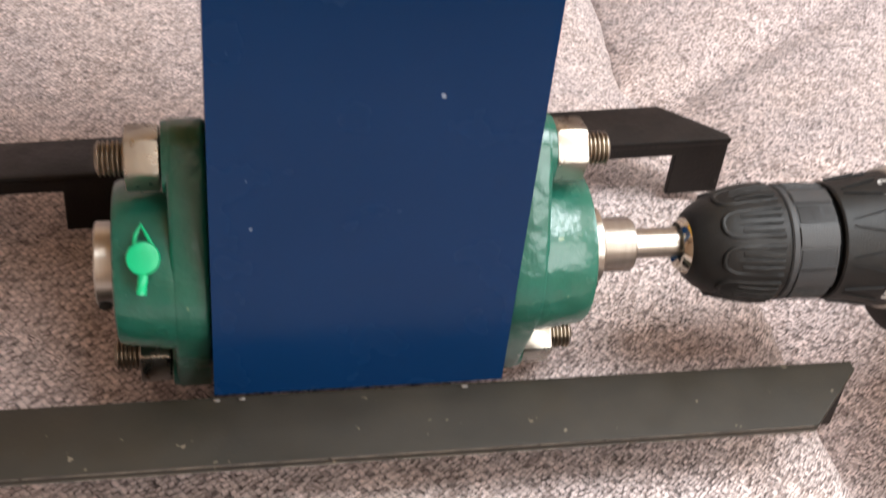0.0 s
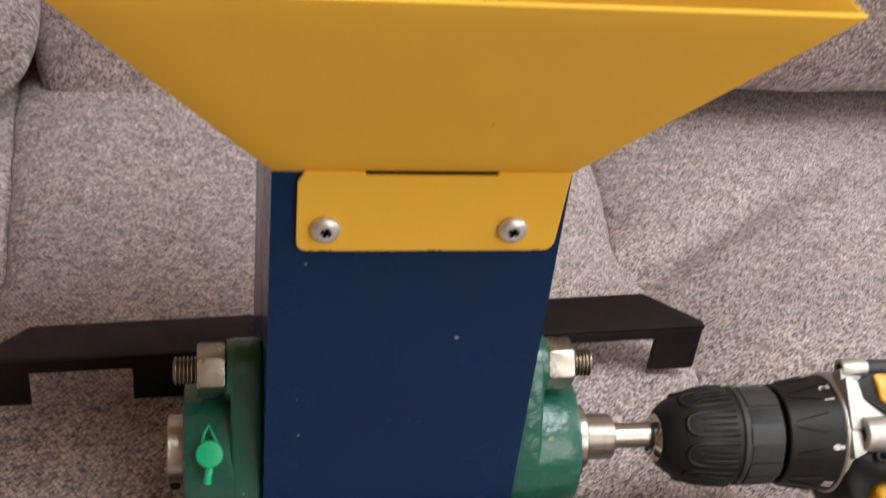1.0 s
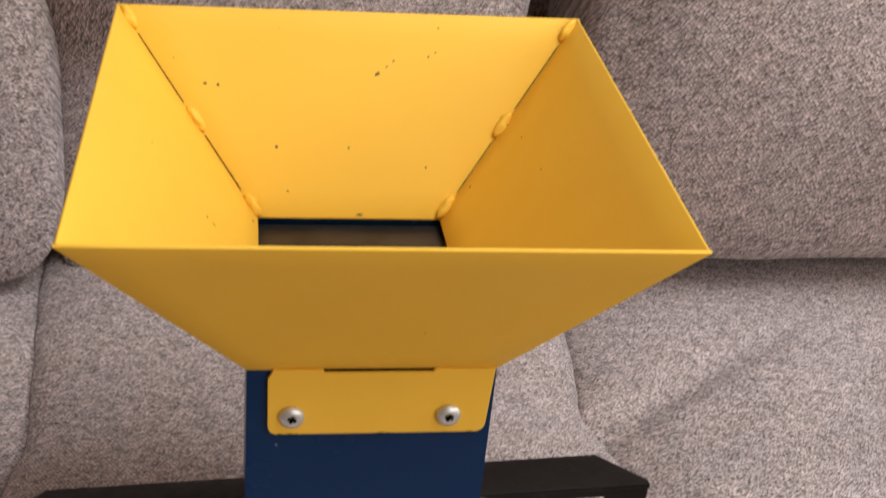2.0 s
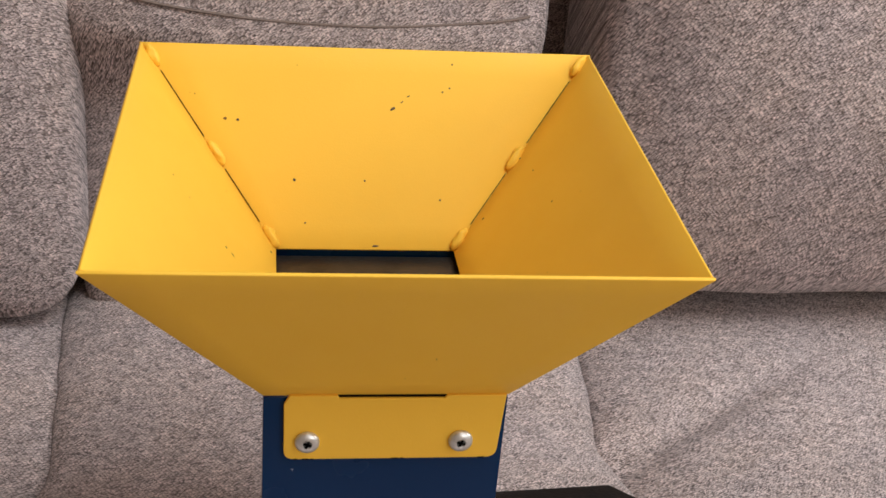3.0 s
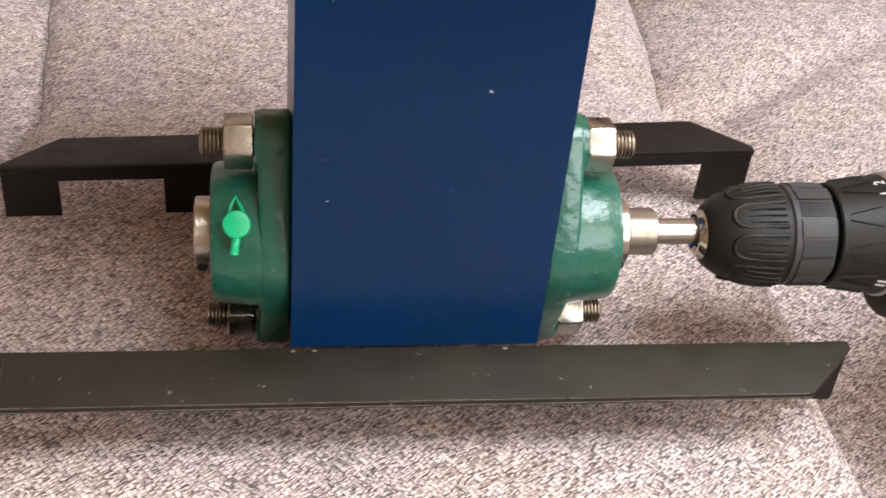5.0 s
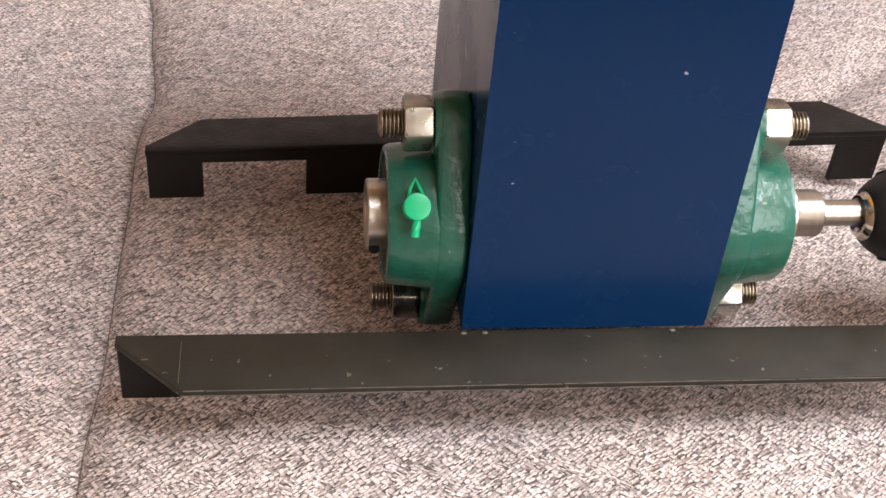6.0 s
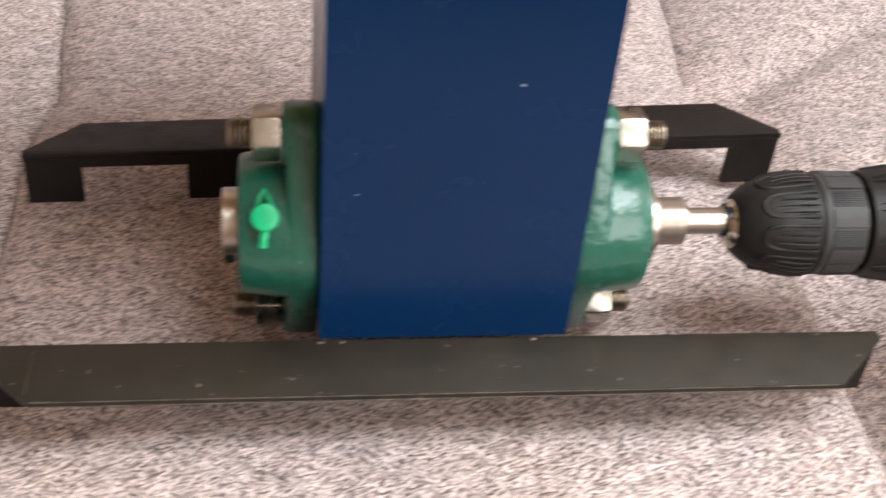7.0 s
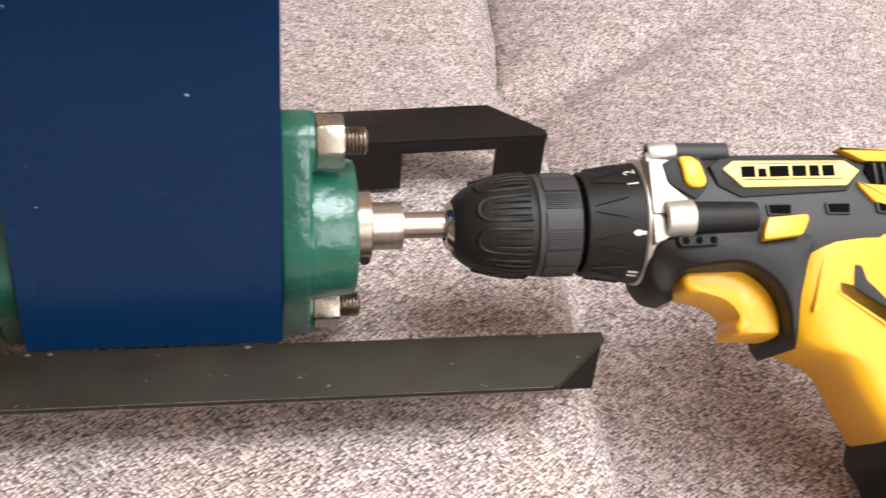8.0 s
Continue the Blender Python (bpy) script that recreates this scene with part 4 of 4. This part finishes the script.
def puffed(name, outline, top, depth, edge, mat, parent, label=""):
    """A rounded moulding: the outline pulled through its depth, drawn in towards both faces by edge."""
    pts = rounded([(x + 0.0015, u + 0.0013) for x, u in outline], 0.0035, 3)
    k = len(pts)
    nrm = []
    area = sum(pts[i - 1][0] * pts[i][1] - pts[i][0] * pts[i - 1][1] for i in range(k))
    for i in range(k):
        d = Vector(pts[(i + 2) % k]) - Vector(pts[i - 2])
        n = Vector((d.y, -d.x)).normalized() * (1 if area > 0 else -1)
        nrm.append(n)
    secs = []
    for j in range(11):
        a = -math.pi / 2 + math.pi * j / 10
        f = 1 - max(0.0, math.cos(a)) ** 0.5
        secs.append([(p[0] - n.x * edge * f, p[1] - n.y * edge * f, top - depth / 2 + depth / 2 * math.sin(a)) for p, n in zip(pts, nrm)])
    bm = loft(secs)
    bmesh.ops.triangulate(bm, faces=[f for f in bm.faces if len(f.verts) > 4], ngon_method="EAR_CLIP")
    return part(name, bm, mat, parent, label, sharp=50)


def side_plate(name, outline, top, depth, mat, parent, label="", r=0.002, bevel=0.0006):
    """A moulded piece on the facing side, outlined along the drill's length and height; top is its outer face."""
    bm = prism(rounded([(x + 0.0015, u + 0.0013) for x, u in outline], r), depth, bevel, 2)
    bmesh.ops.translate(bm, vec=(0, 0, top - depth), verts=bm.verts)
    return part(name, bm, mat, parent, label, sharp=40)


# lower front of the body with the trigger well and the spine of the grip
GUARD = (((0.0880, -0.0370), (0.0902, -0.0366), 0.010), ((0.0823, -0.0342), (0.0893, -0.0335), 0.0145), ((0.0785, -0.0268), (0.0900, -0.0290), 0.0175), ((0.0790, -0.0205), (0.0925, -0.0265), 0.0200),
         ((0.0830, -0.0135), (0.1000, -0.0255), 0.0245), ((0.1093, -0.0105), (0.1143, -0.0250), 0.0266), ((0.1300, -0.0112), (0.1228, -0.0285), 0.0266), ((0.1478, -0.0128), (0.1295, -0.0350), 0.0266),
         ((0.1440, -0.0260), (0.1330, -0.0430), 0.0262), ((0.1395, -0.0400), (0.1338, -0.0505), 0.0255), ((0.1375, -0.0537), (0.1340, -0.0550), 0.0240), ((0.1368, -0.0602), (0.1352, -0.0592), 0.0200))


def guard_section(t):
    """Section of the arch round the trigger, t along the arch; outer edge, inner edge and half depth glide."""
    k = min(int(t), len(GUARD) - 2)
    f = t - k
    rows = [GUARD[max(0, min(len(GUARD) - 1, k + d))] for d in (-1, 0, 1, 2)]

    def glide(pick):
        p0, p1, p2, p3 = (pick(r) for r in rows)
        return 0.5 * (2 * p1 + (p2 - p0) * f + (2 * p0 - 5 * p1 + 4 * p2 - p3) * f * f + (3 * p1 - p0 - 3 * p2 + p3) * f ** 3)
    o = Vector((glide(lambda r: r[0][0]) + 0.0015, glide(lambda r: r[0][1]) + 0.0013))
    n = Vector((glide(lambda r: r[1][0]) + 0.0015, glide(lambda r: r[1][1]) + 0.0013))
    top = glide(lambda r: r[2])
    w = (o - n).length
    e = min(0.0022, w * 0.35) / max(w, 1e-6)
    half = [(0.0, 0.0), (0.0, 0.90), (0.3 * e, 0.965), (e, 1.0), (0.5, 1.0), (1 - e, 1.0), (1 - 0.3 * e, 0.965), (1.0, 0.90), (1.0, 0.0)]
    ring = half + [(a, -s) for a, s in half[-2:0:-1]]
    return [(*(n.lerp(o, a)), s * top) for a, s in ring]


part("trigger_housing", loft([guard_section(i * (len(GUARD) - 1) / 66) for i in range(67)]), M_PLASTIC, drill, "black moulded trigger housing", sharp=60)
for cx, cu, cs, r, ln, mat in ((0.0805, 0.0235, 0.0205, 0.0046, 0.036, M_GREY_PL), (0.0838, -0.0060, 0.0262, 0.0074, 0.0400, M_PLASTIC)):
    m = Matrix.Translation((cx + 0.0015, cu + 0.0013, cs))
    part("screw_lug", lathe([(0.0004, 0.0032 * r / 0.0064), (0.0, r * 0.62), (0.0, r * 0.92), (0.0006, r), (0.0110, r * 1.06), (0.0118, r), (0.0118, 0)], 32, m), M_ALU, gear, "silver cast screw lug")
    part("lug_screw", lathe([(0.0016, 0), (0.0016, r * 0.60), (0.003, r * 0.60), (0.003, 0)], 20, m), M_THREAD, gear, "recessed lug screw")
    part("screw_tower", lathe([(0.0116, 0), (0.0116, r * 0.94), (ln - 0.002, r * 0.86), (ln - 0.001, r * 0.8), (ln, 0)], 32, m), mat, body)
side_plate("gear_web", [(0.0790, 0.0190), (0.0846, 0.0170), (0.0862, 0.0089), (0.0957, 0.0006), (0.0930, -0.0040), (0.0790, -0.0040)], 0.0282, 0.0090, M_ALU, gear, "", 0.0012)
side_plate("gear_web", [(0.0790, -0.0040), (0.0880, -0.0060), (0.0890, -0.0100), (0.0850, -0.0140), (0.0790, -0.0165)], 0.0272, 0.0090, M_ALU, gear, "", 0.0012)
side_plate("gear_web", [(0.0795, 0.0235), (0.0905, 0.0225), (0.0885, 0.0175), (0.0795, 0.0170)], 0.0235, 0.0080, M_ALU, gear, "", 0.0012)
side_plate("selector_recess", [(0.0844, 0.0166), (0.0915, 0.0203), (0.1011, 0.0202), (0.1040, 0.0086), (0.1020, 0.0053), (0.0977, 0.0015), (0.0862, 0.0089)], 0.0280, 0.0070, M_PLASTIC, body, "", 0.001)
side_plate("gear_selector", [(0.0912, 0.0188), (0.0930, 0.0198), (0.0973, 0.0195), (0.1004, 0.0168), (0.1027, 0.0088), (0.1008, 0.0062), (0.0960, 0.0063), (0.0933, 0.0085), (0.0925, 0.0145)], 0.0300, 0.0040, M_TOOL_Y, body, "yellow gear selector button", 0.0015, 0.001)
side_plate("name_plate_border", [(0.1046, 0.0158), (0.1097, 0.0188), (0.1652, 0.0182), (0.1705, 0.0128), (0.1639, 0.0040), (0.1171, 0.0020), (0.1075, 0.0071)], 0.0284, 0.0050, M_PLASTIC, body, "", 0.001)
name_plate = side_plate("name_plate", [(0.1096, 0.0138), (0.1144, 0.0172), (0.1630, 0.0166), (0.1694, 0.0122), (0.1631, 0.0060), (0.1179, 0.0059)], 0.0297, 0.0020, M_PLATE_Y, body, "pale yellow name plate with dark marks", 0.0008, 0.0003)
bm = bmesh.new()
x = 0.1190
for w, h in ((0.0066, 0.0046), (0.0042, 0.0035), (0.0092, 0.0046), (0.0068, 0.0046), (0.0050, 0.0046), (0.0060, 0.0046)):
    part("printed_mark", box(x, x + w - 0.0006, 0.0114, 0.0114 + h, 0.0296, 0.0299), M_DARK, name_plate)
    x += w + 0.0007
box(0.1198, 0.1630, 0.0101, 0.0104, 0.0296, 0.0299, bm=bm)
box(0.1188, 0.1620, 0.0169, 0.0171, 0.0296, 0.0299, bm=bm)
part("printed_line", bm, M_DARK, name_plate)
for x in (0.1272, 0.1530, 0.1755):
    v = side_plate("vent_slot", [(x, -0.0008), (x + 0.0118, -0.0010), (x + 0.0112, -0.0062), (x + 0.0004, -0.0058)], 0.0285, 0.0022, M_GREY_PL, body, "", 0.0012, 0.0004)
    # a flat black plate paints the shade inside the vent
    side_plate("vent_shade", [(x + 0.0010, -0.0016), (x + 0.0108, -0.0017), (x + 0.0102, -0.0055), (x + 0.0014, -0.0052)], 0.0287, 0.0008, M_DARK, v, "", 0.0008, 0.0001)
side_plate("direction_slider", [(0.1266, -0.0074), (0.1435, -0.0063), (0.1440, -0.0083), (0.1404, -0.0149), (0.1238, -0.0166), (0.1241, -0.0140)], 0.0312, 0.0080, M_TOOL_Y, drill, "yellow forward and reverse slider", 0.0008, 0.0003)
led = side_plate("light_panel", [(0.0888, -0.0141), (0.0899, -0.0136), (0.1050, -0.0137), (0.1061, -0.0150), (0.1056, -0.0176), (0.0898, -0.0180), (0.0884, -0.0160)], 0.0280, 0.0040, M_RUBBER, drill, "", 0.001, 0.0005)
for x in (0.0931, 0.0987, 0.1048):
    # black disc in place of a cut hole, its shade as colour
    part("hole_shade", lathe([(0, 0), (0, 0.0015), (0.0006, 0.0015), (0.0006, 0)], 16, Matrix.Translation((x, -0.0143, 0.0277)) @ pose(0, 0, 0, 0, -90, 0)), M_DARK, led)
side_plate("rear_trim", [(0.1620, 0.0230), (0.1960, 0.0220), (0.1960, 0.0160), (0.1740, 0.0170)], 0.0268, 0.0060, M_TOOL_Y, body, "yellow rear housing trim", 0.0012, 0.0008)
side_plate("rear_trim", [(0.1683, 0.0082), (0.1720, 0.0066), (0.1960, 0.0050), (0.1960, -0.0080), (0.1745, -0.0010), (0.1690, 0.0053)], 0.0292, 0.0060, M_TOOL_Y, body, "yellow rear housing trim", 0.0012, 0.0008)
# flat black sheet for the dark of the vent behind the slats
side_plate("vent_back", [(0.1728, 0.0125), (0.1750, 0.0165), (0.1955, 0.0158), (0.1955, 0.0055), (0.1752, 0.0070)], 0.0276, 0.0040, M_DARK, body, "", 0.0006, 0.0001)
for i in range(5):
    x = 0.1762 + i * 0.0038
    side_plate("vent_slat", [(x, 0.0158), (x + 0.0014, 0.0158), (x + 0.0020, 0.0064), (x + 0.0006, 0.0064)], 0.0284, 0.0014, M_PLASTIC, body, "", 0.0004, 0.0001)
puffed("trigger", [(0.0945, -0.0344), (0.0925, -0.0260), (0.1010, -0.0235), (0.1172, -0.0232), (0.1265, -0.0270), (0.1330, -0.0340), (0.1352, -0.0413), (0.1350, -0.0487), (0.1342, -0.0545), (0.1269, -0.0537), (0.1151, -0.0532), (0.1138, -0.0501),
                   (0.1160, -0.0455), (0.1145, -0.0421), (0.1105, -0.0386), (0.1020, -0.0357)], 0.0140, 0.0280, 0.0030, M_TOOL_Y, drill, "glossy yellow trigger")
H_FRONT = ((0.0, 0.1400, -0.0095), (0.30, 0.1330, -0.0360), (0.48, 0.1370, -0.0567), (0.53, 0.1420, -0.0602), (0.58, 0.1505, -0.0632), (0.64, 0.1562, -0.0685), (0.80, 0.1635, -0.0850), (0.90, 0.1710, -0.0990), (1.0, 0.1790, -0.1121))


def handle_section(t):
    """Rounded section of the grip, t from the body (0) down to the foot (1)."""
    for (a, xa, ua), (c, xc, uc) in zip(H_FRONT, H_FRONT[1:]):
        if t <= c:
            k = (t - a) / (c - a)
            xf, u = xa + (xc - xa) * k + 0.0015, ua + (uc - ua) * k + 0.0013
            break
    xb = 0.199 + 0.010 * t
    rise = -0.020 * t
    hs = 0.0258 - 0.0026 * smooth01(t / 0.5) + 0.0010 * smooth01((t - 0.6) / 0.4)
    out = []
    for i in range(40):
        a = 2 * math.pi * i / 40
        c, s = math.cos(a), math.sin(a)
        cc = math.copysign(abs(c) ** 0.55, c)
        out.append(((xf + xb) / 2 + (xb - xf) / 2 * cc, u + rise * (cc + 1) / 2, hs * math.copysign(abs(s) ** 0.62, s)))
    return out


handle = part("handle", loft([handle_section(i / 32) for i in range(33)]), M_TOOL_Y, drill, "yellow handle shell with moulded ridges", sharp=60)
side_plate("handle_inlay", [(0.1645, -0.0234), (0.1668, -0.0241), (0.1690, -0.0333), (0.1761, -0.0413), (0.1900, -0.0510), (0.1900, -0.0552), (0.1755, -0.0452), (0.1631, -0.0366)], 0.0250, 0.0040, M_PLASTIC, handle, "dark moulded groove", 0.0006, 0.0003)
side_plate("handle_ridge", [(0.1525, -0.0170), (0.1545, -0.0170), (0.1470, -0.0443), (0.1440, -0.0464)], 0.0246, 0.0040, M_TOOL_Y, handle, "", 0.002, 0.0012)
side_plate("handle_ridge", [(0.1588, -0.0207), (0.1605, -0.0207), (0.1576, -0.0375), (0.1749, -0.0497), (0.1900, -0.0600), (0.1900, -0.0624), (0.1746, -0.0522), (0.1552, -0.0385)], 0.0243, 0.0040, M_TOOL_Y, handle, "", 0.001, 0.0008)
puffed("grip_overmould", [(0.1740, -0.1150), (0.1690, -0.1080), (0.1715, -0.0985), (0.1765, -0.0900), (0.2140, -0.0640), (0.2170, -0.1350), (0.1800, -0.1350)], 0.0245, 0.0490, 0.005, M_RUBBER, drill, "black rubber grip end")
part("tool_foot", box(0.140, 0.240, -0.146, -0.128, -0.034, 0.034, 0.008, 3), M_PLASTIC, drill, "black tool foot")
part("battery", box(0.136, 0.238, -0.1640, -0.1462, -0.0345, 0.0345, 0.006, 3), M_PLASTIC, drill, "black slide-in battery pack")
